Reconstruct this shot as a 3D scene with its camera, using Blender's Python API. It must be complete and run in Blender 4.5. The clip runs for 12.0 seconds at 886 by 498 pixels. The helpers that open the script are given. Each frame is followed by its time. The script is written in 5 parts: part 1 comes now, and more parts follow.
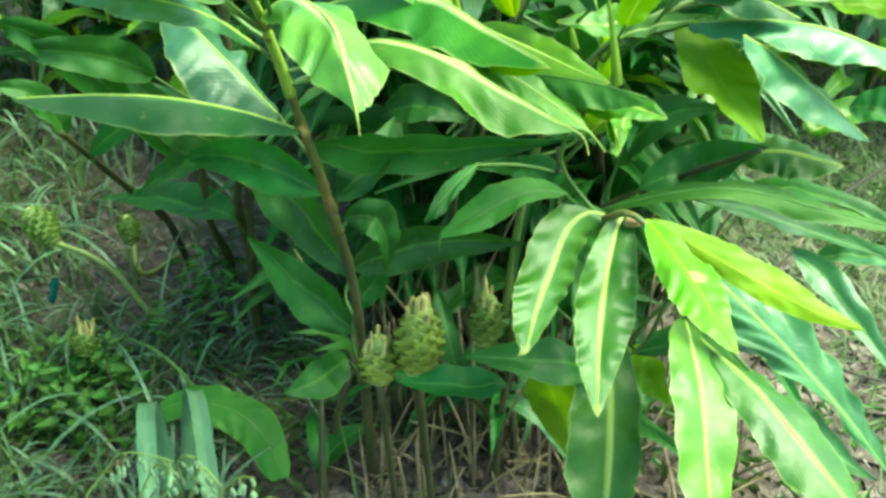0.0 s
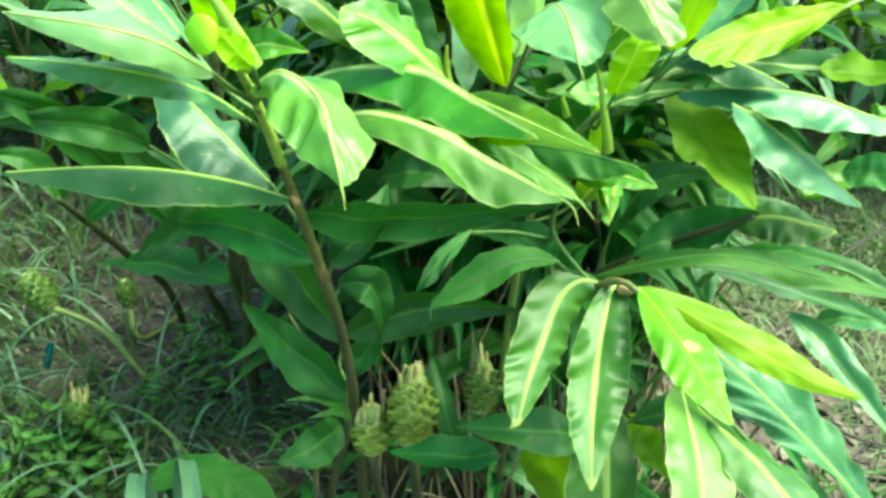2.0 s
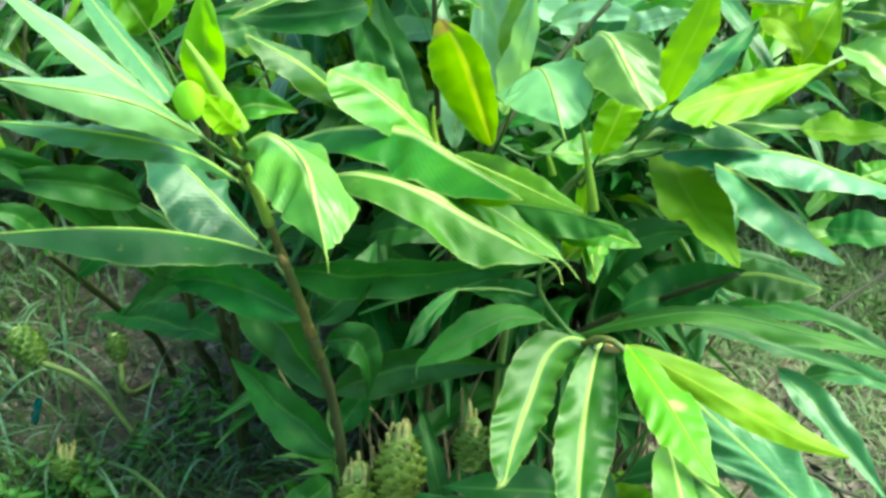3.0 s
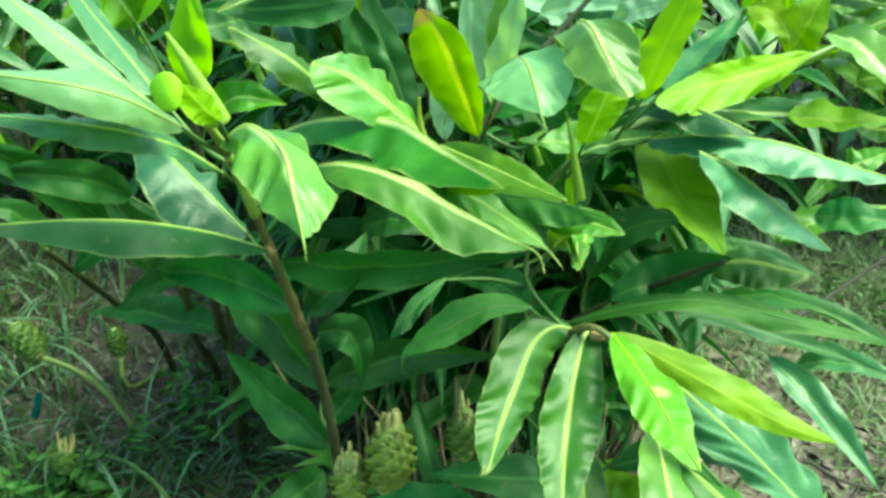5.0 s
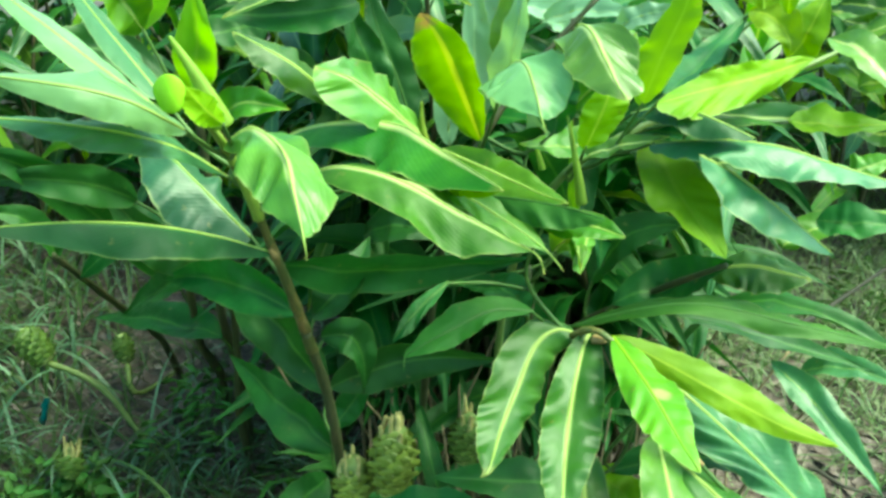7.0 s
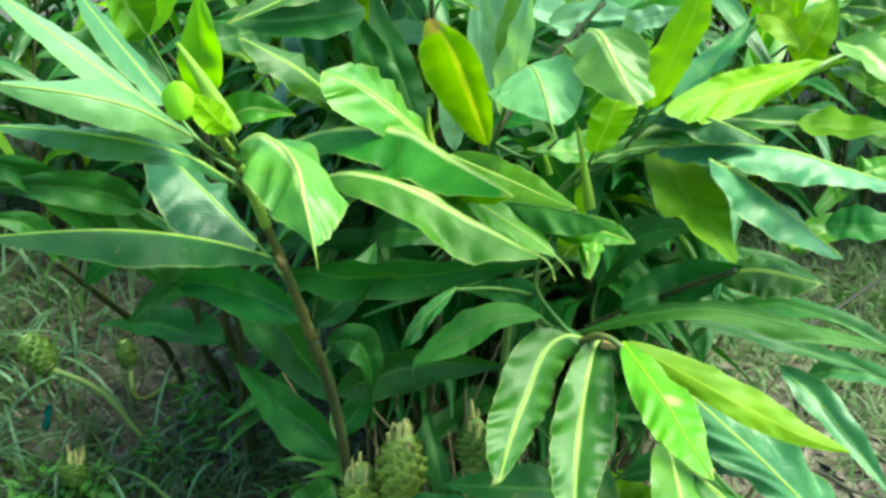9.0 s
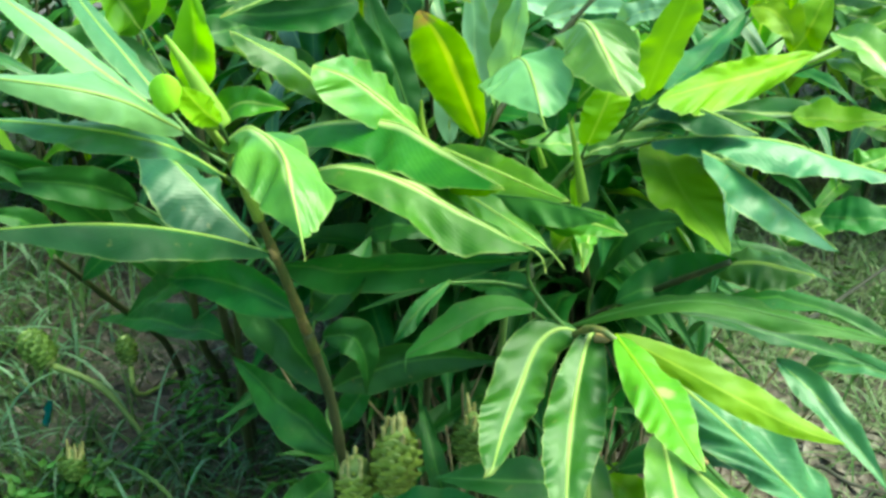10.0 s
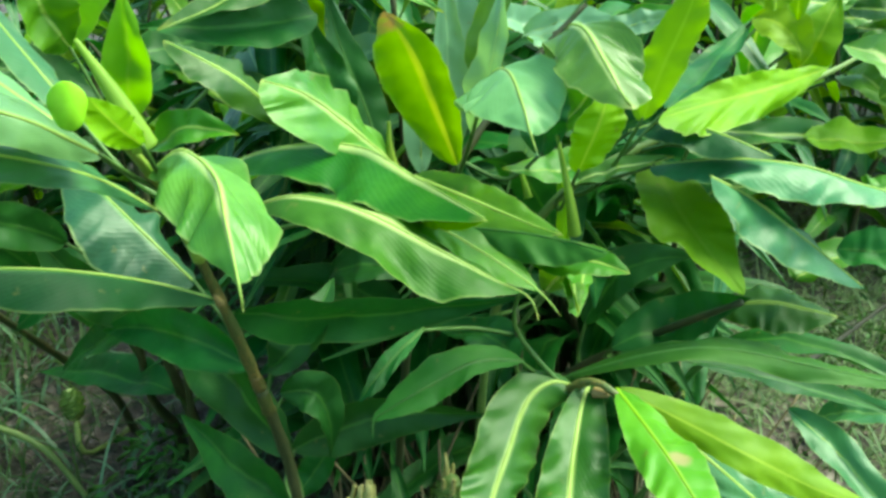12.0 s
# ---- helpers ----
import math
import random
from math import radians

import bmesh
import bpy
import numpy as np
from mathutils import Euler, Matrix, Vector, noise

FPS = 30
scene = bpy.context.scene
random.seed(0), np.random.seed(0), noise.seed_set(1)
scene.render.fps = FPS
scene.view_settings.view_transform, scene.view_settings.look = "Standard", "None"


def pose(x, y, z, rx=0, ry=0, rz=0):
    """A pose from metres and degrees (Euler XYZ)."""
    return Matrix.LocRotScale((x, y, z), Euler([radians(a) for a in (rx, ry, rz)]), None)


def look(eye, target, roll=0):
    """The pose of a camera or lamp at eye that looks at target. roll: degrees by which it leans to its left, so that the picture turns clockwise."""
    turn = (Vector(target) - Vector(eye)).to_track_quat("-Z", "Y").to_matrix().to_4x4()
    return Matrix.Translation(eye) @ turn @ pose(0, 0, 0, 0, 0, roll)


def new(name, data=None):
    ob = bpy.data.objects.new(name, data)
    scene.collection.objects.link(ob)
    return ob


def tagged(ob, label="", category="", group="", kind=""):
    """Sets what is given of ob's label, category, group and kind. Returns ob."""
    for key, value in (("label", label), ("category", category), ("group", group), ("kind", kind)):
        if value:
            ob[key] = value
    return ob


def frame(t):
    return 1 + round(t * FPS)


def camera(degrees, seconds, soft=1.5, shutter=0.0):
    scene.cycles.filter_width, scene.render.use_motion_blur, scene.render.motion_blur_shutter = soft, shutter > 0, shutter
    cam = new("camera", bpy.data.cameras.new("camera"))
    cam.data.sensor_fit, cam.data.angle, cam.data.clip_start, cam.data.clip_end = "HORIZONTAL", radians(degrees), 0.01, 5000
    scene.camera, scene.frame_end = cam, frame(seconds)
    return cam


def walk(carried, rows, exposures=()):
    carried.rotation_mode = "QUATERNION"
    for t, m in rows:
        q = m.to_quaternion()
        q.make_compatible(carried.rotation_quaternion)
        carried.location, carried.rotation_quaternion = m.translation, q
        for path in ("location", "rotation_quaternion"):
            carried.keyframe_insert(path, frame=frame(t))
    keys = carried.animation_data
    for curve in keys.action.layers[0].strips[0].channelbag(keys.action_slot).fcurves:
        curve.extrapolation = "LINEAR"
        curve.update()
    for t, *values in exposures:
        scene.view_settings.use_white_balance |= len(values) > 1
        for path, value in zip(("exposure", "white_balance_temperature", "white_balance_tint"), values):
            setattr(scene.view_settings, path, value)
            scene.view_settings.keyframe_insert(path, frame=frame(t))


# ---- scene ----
cam = camera(52.0, 12.0, soft=3.1)
PATH = [
    (0, (-0.0249, -0.1092, 1.1483), (0.0002, 0.7248, 0.5971), 1.28),
    (0.5, (-0.0317, -0.1055, 1.1453), (-0.0019, 0.7187, 0.5798), 1.70),
    (1, (-0.0312, -0.1012, 1.1464), (-0.0031, 0.7221, 0.5795), 1.89),
    (1.5, (-0.0225, -0.1015, 1.1470), (0.0029, 0.7312, 0.5939), 1.41),
    (2, (-0.0119, -0.0985, 1.1557), (0.0084, 0.7685, 0.6579), 0.82),
    (2.5, (-0.0094, -0.0965, 1.1628), (0.0140, 0.7878, 0.6965), 1.21),
    (3, (-0.0031, -0.0989, 1.1673), (0.0222, 0.7935, 0.7167), 0.90),
    (5, (0.0190, -0.1062, 1.1646), (0.0360, 0.7839, 0.7092), 0.16),
    (5.5, (0.0165, -0.1073, 1.1642), (0.0301, 0.7824, 0.7080), 0.21),
    (6, (0.0210, -0.1133, 1.1645), (0.0305, 0.7803, 0.7158), -0.17),
    (6.5, (0.0252, -0.1173, 1.1632), (0.0299, 0.7784, 0.7185), -0.43),
    (7, (0.0258, -0.1148, 1.1605), (0.0334, 0.7806, 0.7154), -0.07),
    (9, (0.0167, -0.1077, 1.1610), (0.0252, 0.7891, 0.7185), -0.30),
    (9.5, (0.0247, -0.1081, 1.1584), (0.0295, 0.7875, 0.7137), -0.61),
    (10, (0.0291, -0.1089, 1.1577), (0.0322, 0.7861, 0.7116), -0.66),
    (10.5, (0.0272, -0.1101, 1.1573), (0.0303, 0.7854, 0.7122), -0.79),
    (11, (0.0291, -0.1114, 1.1565), (0.0306, 0.7888, 0.7210), -1.00),
    (11.5, (0.0387, -0.1094, 1.1578), (0.0573, 0.8101, 0.7651), -1.07),
    (11.7, (0.0243, -0.0959, 1.1559), (0.0629, 0.8234, 0.7643), -0.65),
    (11.8, (0.0262, -0.0530, 1.1340), (0.0642, 0.8635, 0.7356), -0.48),
    (12, (0.0299, 0.0066, 1.1049), (0.0638, 0.9187, 0.6964), -0.57),
]
LIGHT_ROWS = [(0.0, 2.64, 7200, -23), (2.0, 2.68, 7200, -23), (3.0, 2.42, 7000, -27), (5.0, 2.30, 7000, -27), (11.0, 2.25, 7000, -27), (11.5, 2.26, 7000, -27), (12.0, 1.98, 7000, -26)]
walk(cam, [(t, look(eye, target, roll)) for t, eye, target, roll in PATH], LIGHT_ROWS)

# ---- light: a bright overcast sky, the sun veiled, high and behind the plants ----
world = bpy.data.worlds.new("sky")
scene.world = world
world.use_nodes = True
wn, wl = world.node_tree.nodes, world.node_tree.links
sky = wn.new("ShaderNodeTexSky")
sky.sky_type = "NISHITA"
sky.sun_disc = False
SUN_ELEVATION, SUN_TURN = 57.0, 85.0
sky.sun_elevation, sky.sun_rotation = radians(SUN_ELEVATION), radians(SUN_TURN)
wl.new(sky.outputs[0], wn["Background"].inputs["Color"])
wn["Background"].inputs["Strength"].default_value = 0.15
sun_data = bpy.data.lights.new("sun", "SUN")
sun_data.energy, sun_data.angle, sun_data.color = 2.5, radians(38), (1.0, 0.96, 0.86)
sun = new("sun", sun_data)
el, tu = radians(SUN_ELEVATION), radians(SUN_TURN)
sun.matrix_world = look((0, 0, 0), (-math.sin(tu) * math.cos(el), -math.cos(tu) * math.cos(el), -math.sin(el)))


# ---- materials ----
def tree(name):
    m = bpy.data.materials.new(name)
    m.use_nodes = True
    n, l = m.node_tree.nodes, m.node_tree.links
    return m, n, l, n["Principled BSDF"]


def mapped(n, l, scale, space="Object"):
    co = n.new("ShaderNodeTexCoord")
    mp = n.new("ShaderNodeMapping")
    mp.inputs["Scale"].default_value = scale if hasattr(scale, "__len__") else (scale, scale, scale)
    l.new(co.outputs[space], mp.inputs["Vector"])
    return mp.outputs["Vector"]


def noise_at(n, l, vec, scale, detail=4.0):
    t = n.new("ShaderNodeTexNoise")
    t.inputs["Scale"].default_value, t.inputs["Detail"].default_value = scale, detail
    l.new(vec, t.inputs["Vector"])
    return t.outputs["Fac"]


def ramp(n, l, fac, stops):
    r = n.new("ShaderNodeValToRGB")
    while len(r.color_ramp.elements) < len(stops):
        r.color_ramp.elements.new(0.5)
    for e, (p, c) in zip(r.color_ramp.elements, stops):
        e.position, e.color = p, (*c, 1)
    l.new(fac, r.inputs["Fac"])
    return r.outputs["Color"]


def mix(n, l, fac, a, b, blend="MIX"):
    m = n.new("ShaderNodeMix")
    m.data_type, m.blend_type = "RGBA", blend
    for sock, v in ((m.inputs["Factor"], fac), (m.inputs["A"], a), (m.inputs["B"], b)):
        if hasattr(v, "is_linked"):
            l.new(v, sock)
        elif hasattr(v, "__len__"):
            sock.default_value = (*v, 1)
        else:
            sock.default_value = v
    return m.outputs["Result"]


def calc(n, l, op, a, b=0.0):
    m = n.new("ShaderNodeMath")
    m.operation = op
    for sock, v in ((m.inputs[0], a), (m.inputs[1], b)):
        if hasattr(v, "is_linked"):
            l.new(v, sock)
        else:
            sock.default_value = v
    return m.outputs[0]


def leaf_material(name, dark, light, rib, rough, through_light, scorch=False, gloss=0.5, rib_half=0.05, rib_show=0.6, ends=0.0, spot=None, margin=0.4):
    """A blade with a pale rib, fine slanting side veins, blotches that partly stand for reflections, and light that
    shines through. UV: u along, v across.
    """
    m, n, l, p = tree(name)
    uv = n.new("ShaderNodeTexCoord").outputs["UV"]
    sep = n.new("ShaderNodeSeparateXYZ")
    l.new(uv, sep.inputs[0])
    u, v = sep.outputs[0], sep.outputs[1]
    off = calc(n, l, "ABSOLUTE", calc(n, l, "SUBTRACT", v, 0.5))
    rand = n.new("ShaderNodeObjectInfo").outputs["Random"]
    vec = mapped(n, l, 1.0)
    # Broad dark and light patches, partly painted in place of uneven reflections.
    blotch = noise_at(n, l, vec, 16.0, 3.0)
    base = mix(n, l, ramp(n, l, blotch, [(0.38, (0, 0, 0)), (0.60, (1, 1, 1))]), dark, light)
    fine = noise_at(n, l, vec, 75.0, 5.0)
    base = mix(n, l, calc(n, l, "MULTIPLY", ramp(n, l, fine, [(0.4, (0, 0, 0)), (0.62, (1, 1, 1))]), 0.28), base, dark)
    vein = calc(n, l, "SINE", calc(n, l, "ADD", calc(n, l, "MULTIPLY", u, 190.0), calc(n, l, "MULTIPLY", off, -110.0)))
    vein01 = calc(n, l, "MULTIPLY", calc(n, l, "ADD", vein, 1.0), 0.5)
    base = mix(n, l, calc(n, l, "MULTIPLY", vein01, 0.24), base, light)
    hue = n.new("ShaderNodeHueSaturation")
    l.new(base, hue.inputs["Color"])
    l.new(calc(n, l, "ADD", calc(n, l, "MULTIPLY", rand, 0.02), 0.49), hue.inputs["Hue"])
    l.new(calc(n, l, "ADD", calc(n, l, "MULTIPLY", rand, 0.35), 0.82), hue.inputs["Value"])
    base = hue.outputs["Color"]
    ribmask = ramp(n, l, off, [(rib_half * 0.35, (1, 1, 1)), (rib_half, (0, 0, 0))])
    base = mix(n, l, calc(n, l, "MULTIPLY", ribmask, rib_show), base, rib)
    speck = ramp(n, l, noise_at(n, l, vec, 70.0, 2.0), [(0.70, (0, 0, 0)), (0.76, (1, 1, 1))])
    base = mix(n, l, calc(n, l, "MULTIPLY", speck, 0.35), base, (0.20, 0.17, 0.05))
    edge = calc(n, l, "ADD", off, calc(n, l, "MULTIPLY", noise_at(n, l, vec, 35.0), 0.06))
    base = mix(n, l, ramp(n, l, edge, [(0.50, (0, 0, 0)), (0.525, (margin, margin, margin))]), base, (0.34, 0.40, 0.12))
    if ends:
        base = mix(n, l, calc(n, l, "MULTIPLY", ramp(n, l, u, [(0.92, (0, 0, 0)), (1.0, (1, 1, 1))]), ends), base, (0.50, 0.50, 0.12))
    if spot:
        du, dv = calc(n, l, "MULTIPLY", calc(n, l, "SUBTRACT", u, spot[0]), 4.0), calc(n, l, "SUBTRACT", v, spot[1])
        far = calc(n, l, "ADD", calc(n, l, "MULTIPLY", du, du), calc(n, l, "MULTIPLY", dv, dv))
        far = calc(n, l, "ADD", far, calc(n, l, "MULTIPLY", calc(n, l, "SUBTRACT", noise_at(n, l, vec, 90.0), 0.5), 0.02))
        base = mix(n, l, ramp(n, l, far, [(0.008, (0.8, 0.8, 0.8)), (0.040, (0, 0, 0))]), base, (0.42, 0.31, 0.16))
    if scorch:
        burn = calc(n, l, "ADD", u, calc(n, l, "MULTIPLY", calc(n, l, "SUBTRACT", noise_at(n, l, vec, 60.0), 0.5), 0.25))
        base = mix(n, l, ramp(n, l, burn, [(0.88, (0, 0, 0)), (0.94, (1, 1, 1))]), base, (0.30, 0.18, 0.08))
    l.new(base, p.inputs["Base Color"])
    l.new(calc(n, l, "ADD", calc(n, l, "ADD", calc(n, l, "MULTIPLY", blotch, 0.2), calc(n, l, "MULTIPLY", fine, 0.3)), rough - 0.25), p.inputs["Roughness"])
    p.inputs["Specular IOR Level"].default_value = gloss
    if gloss >= 0.5:
        p.inputs["Coat Weight"].default_value, p.inputs["Coat Roughness"].default_value = 0.06, 0.3
    bump = n.new("ShaderNodeBump")
    bump.inputs["Strength"].default_value, bump.inputs["Distance"].default_value = 0.5, 0.003
    l.new(calc(n, l, "ADD", calc(n, l, "MULTIPLY", vein01, 0.06), noise_at(n, l, vec, 45.0, 2.0)), bump.inputs["Height"])
    l.new(bump.outputs[0], p.inputs["Normal"])
    tr = n.new("ShaderNodeBsdfTranslucent")
    l.new(mix(n, l, 1.0, base, (1.0, 1.0, 0.35), "MULTIPLY"), tr.inputs["Color"])
    ms = n.new("ShaderNodeMixShader")
    ms.inputs[0].default_value = through_light
    l.new(p.outputs[0], ms.inputs[1])
    l.new(tr.outputs[0], ms.inputs[2])
    l.new(ms.outputs[0], n["Material Output"].inputs["Surface"])
    return m


def plain_material(name, stops, scale, rough, bump=0.3, dist=0.002, spec=0.3, stretch=(1, 1, 1), fine=8.0, glow_through=0.0):
    m, n, l, p = tree(name)
    vec = mapped(n, l, stretch)
    a, b = noise_at(n, l, vec, scale), noise_at(n, l, vec, scale * fine, 3.0)
    f = calc(n, l, "ADD", calc(n, l, "MULTIPLY", a, 0.65), calc(n, l, "MULTIPLY", b, 0.35))
    col = ramp(n, l, f, stops)
    rand = n.new("ShaderNodeObjectInfo").outputs["Random"]
    isl = n.new("ShaderNodeNewGeometry").outputs["Random Per Island"]
    hue = n.new("ShaderNodeHueSaturation")
    l.new(col, hue.inputs["Color"])
    l.new(calc(n, l, "ADD", calc(n, l, "MULTIPLY", calc(n, l, "ADD", rand, isl), 0.35), 0.65), hue.inputs["Value"])
    l.new(calc(n, l, "ADD", calc(n, l, "MULTIPLY", isl, 0.03), 0.485), hue.inputs["Hue"])
    l.new(hue.outputs[0], p.inputs["Base Color"])
    p.inputs["Roughness"].default_value, p.inputs["Specular IOR Level"].default_value = rough, spec
    bp = n.new("ShaderNodeBump")
    bp.inputs["Strength"].default_value, bp.inputs["Distance"].default_value = bump, dist
    l.new(f, bp.inputs["Height"])
    l.new(bp.outputs[0], p.inputs["Normal"])
    if glow_through:
        tr = n.new("ShaderNodeBsdfTranslucent")
        l.new(hue.outputs[0], tr.inputs["Color"])
        ms = n.new("ShaderNodeMixShader")
        ms.inputs[0].default_value = glow_through
        l.new(p.outputs[0], ms.inputs[1])
        l.new(tr.outputs[0], ms.inputs[2])
        l.new(ms.outputs[0], n["Material Output"].inputs["Surface"])
    return m


RIB = (0.40, 0.50, 0.13)
# Deep green leaf, darkened further to carry the shade inside the clump.
DEEP = leaf_material("leaf_deep_shaded_green", (0.012, 0.070, 0.008), (0.022, 0.105, 0.012), (0.08, 0.20, 0.03), 0.52, 0.24, gloss=0.3, margin=0.12)
BRIGHT = leaf_material("leaf_bright_green", (0.050, 0.152, 0.006), (0.10, 0.235, 0.010), RIB, 0.42, 0.38, gloss=0.42, rib_half=0.055, rib_show=0.6, ends=0.5)
SPOTTED = leaf_material("leaf_bright_green_with_pale_spot", (0.09, 0.24, 0.012), (0.14, 0.32, 0.018), RIB, 0.45, 0.36, gloss=0.32, rib_half=0.055, rib_show=0.6, ends=0.5, spot=(0.52, 0.63))
YOUNG = leaf_material("leaf_young_yellow_green", (0.15, 0.288, 0.004), (0.225, 0.375, 0.007), (0.40, 0.50, 0.05), 0.5, 0.45, gloss=0.3)
MID = leaf_material("leaf_mid_green", (0.024, 0.084, 0.008), (0.046, 0.124, 0.011), RIB, 0.43, 0.36, gloss=0.42, rib_half=0.065, rib_show=0.68, ends=0.5)
# Glaucous leaf; part of its blue is sky sheen put into the colour.
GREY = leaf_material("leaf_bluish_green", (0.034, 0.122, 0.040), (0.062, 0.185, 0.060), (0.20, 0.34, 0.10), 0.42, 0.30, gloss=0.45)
RICH = leaf_material("leaf_rich_green", (0.032, 0.130, 0.008), (0.070, 0.212, 0.016), (0.55, 0.62, 0.24), 0.45, 0.42, gloss=0.28, rib_half=0.09, rib_show=0.9, ends=0.6)
# Bluish leaf with shade put into its base colour.
DUSK = leaf_material("leaf_shaded_bluish", (0.016, 0.062, 0.026), (0.032, 0.098, 0.042), (0.16, 0.30, 0.08), 0.42, 0.2, gloss=0.4)
# Bluish leaf whose base colour is lifted to include whitish sky sheen.
PALE = leaf_material("leaf_bluish_pale_sheen", (0.18, 0.33, 0.19), (0.25, 0.42, 0.26), (0.34, 0.50, 0.28), 0.4, 0.45)
# Light green with the bluish sheen of the sky painted into the base.
SHEEN = leaf_material("leaf_pale_green_sky_sheen", (0.14, 0.29, 0.095), (0.21, 0.395, 0.15), (0.42, 0.54, 0.20), 0.38, 0.42, rib_half=0.05, rib_show=0.5)
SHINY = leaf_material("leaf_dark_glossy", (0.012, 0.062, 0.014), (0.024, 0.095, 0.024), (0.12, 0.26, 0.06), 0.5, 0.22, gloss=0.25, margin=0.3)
PLAIN = leaf_material("leaf_plain_green", (0.035, 0.12, 0.012), (0.060, 0.165, 0.02), (0.07, 0.17, 0.025), 0.55, 0.38, gloss=0.25, rib_show=0.3, margin=0.2)
SOFT = leaf_material("leaf_soft_light_green", (0.066, 0.172, 0.017), (0.14, 0.28, 0.034), (0.52, 0.60, 0.22), 0.38, 0.40, gloss=0.5, rib_half=0.085, rib_show=0.85, ends=0.6)
MATT = leaf_material("leaf_matt_underside", (0.165, 0.33, 0.014), (0.22, 0.40, 0.02), (0.25, 0.40, 0.04), 0.55, 0.65, gloss=0.25)
SCORCH = leaf_material("leaf_scorched_tip", (0.135, 0.285, 0.006), (0.205, 0.375, 0.010), (0.50, 0.52, 0.04), 0.5, 0.45, gloss=0.3, rib_half=0.08, rib_show=0.8, scorch=True)
RIB_PALE = plain_material("leaf_rib", [(0.3, (0.34, 0.46, 0.09)), (0.7, (0.48, 0.58, 0.17))], 60, 0.4, 0.1, glow_through=0.45)
LIP = plain_material("young_leaf_lip", [(0.3, (0.24, 0.44, 0.014)), (0.7, (0.32, 0.52, 0.03))], 40, 0.4, 0.15, glow_through=0.35)
LIP_SHEATH = plain_material("young_sheath_skin", [(0.3, (0.12, 0.20, 0.02)), (0.7, (0.24, 0.28, 0.05))], 40, 0.4, 0.15, stretch=(1, 1, 0.3))
PETIOLE = plain_material("leaf_stalk_skin", [(0.3, (0.035, 0.085, 0.014)), (0.7, (0.075, 0.14, 0.028))], 40, 0.45)
RIB_DARK = plain_material("leaf_rib_shaded_green", [(0.3, (0.06, 0.15, 0.03)), (0.7, (0.10, 0.20, 0.04))], 60, 0.45, 0.1, glow_through=0.4)
STEM = plain_material("ginger_stem_skin", [(0.3, (0.035, 0.062, 0.012)), (0.5, (0.075, 0.072, 0.020)), (0.72, (0.22, 0.125, 0.04))], 45, 0.45, 0.4, 0.002, stretch=(1, 1, 0.5))
# Stem skin with the shade under the leaves put into its colour.
STEM_DARK = plain_material("shaded_stem_skin", [(0.3, (0.018, 0.030, 0.008)), (0.55, (0.042, 0.042, 0.014)), (0.75, (0.085, 0.055, 0.024))], 30, 0.6, 0.4, 0.002, stretch=(1, 1, 0.4))
STALK = plain_material("cone_stalk_skin", [(0.3, (0.09, 0.15, 0.03)), (0.7, (0.19, 0.23, 0.06))], 40, 0.5)
BRACT = plain_material("cone_bract_yellow_green", [(0.3, (0.10, 0.145, 0.016)), (0.7, (0.19, 0.23, 0.035))], 60, 0.45, 0.3)
# Greener scales, with the shade on these cones darkening the colour too.
BRACT_GREEN = plain_material("cone_bract_dark_green", [(0.3, (0.040, 0.080, 0.012)), (0.7, (0.10, 0.155, 0.024))], 60, 0.45, 0.3)


def pale_rim(m, low, high, colour):
    """Lightens the outer edge of a scale, along its own z."""
    n, l = m.node_tree.nodes, m.node_tree.links
    p = n["Principled BSDF"]
    old = p.inputs["Base Color"].links[0].from_socket
    sep = n.new("ShaderNodeSeparateXYZ")
    l.new(mapped(n, l, 1.0), sep.inputs[0])
    up = calc(n, l, "ADD", sep.outputs[2], calc(n, l, "MULTIPLY", calc(n, l, "POWER", sep.outputs[1], 2.0), 45.0))
    f = n.new("ShaderNodeMapRange")
    f.inputs["From Min"].default_value, f.inputs["From Max"].default_value = low, high
    l.new(up, f.inputs["Value"])
    l.new(mix(n, l, f.outputs[0], old, colour), p.inputs["Base Color"])


pale_rim(BRACT, 0.0115, 0.0150, (0.42, 0.42, 0.16))
pale_rim(BRACT_GREEN, 0.0125, 0.0155, (0.36, 0.41, 0.14))
SHEATH = plain_material("dry_leaf_sheath", [(0.3, (0.13, 0.10, 0.035)), (0.7, (0.36, 0.25, 0.10))], 70, 0.7)
WITHERED = plain_material("withered_flower", [(0.3, (0.17, 0.17, 0.045)), (0.5, (0.30, 0.27, 0.09)), (0.7, (0.46, 0.39, 0.17))], 120, 0.7)
GRASS = plain_material("grass_blade", [(0.3, (0.022, 0.050, 0.010)), (0.7, (0.058, 0.11, 0.018))], 12, 0.45, glow_through=0.25)
GRASS_PALE = plain_material("grass_blade_pale", [(0.3, (0.11, 0.16, 0.065)), (0.7, (0.19, 0.235, 0.11))], 12, 0.6, glow_through=0.3)
GRASS_GREY = plain_material("grass_blade_grey_green", [(0.3, (0.040, 0.090, 0.042)), (0.7, (0.15, 0.235, 0.125))], 12, 0.4, glow_through=0.25)
STRAP = plain_material("strap_blade_grey_green", [(0.3, (0.055, 0.12, 0.06)), (0.7, (0.09, 0.17, 0.08))], 30, 0.45)
STRAW = plain_material("dry_straw", [(0.38, (0.026, 0.021, 0.015)), (0.55, (0.080, 0.068, 0.048)), (0.70, (0.34, 0.31, 0.24))], 20, 0.8)
WEED = plain_material("weed_leaf", [(0.3, (0.030, 0.075, 0.012)), (0.7, (0.07, 0.135, 0.025))], 30, 0.5, glow_through=0.25)
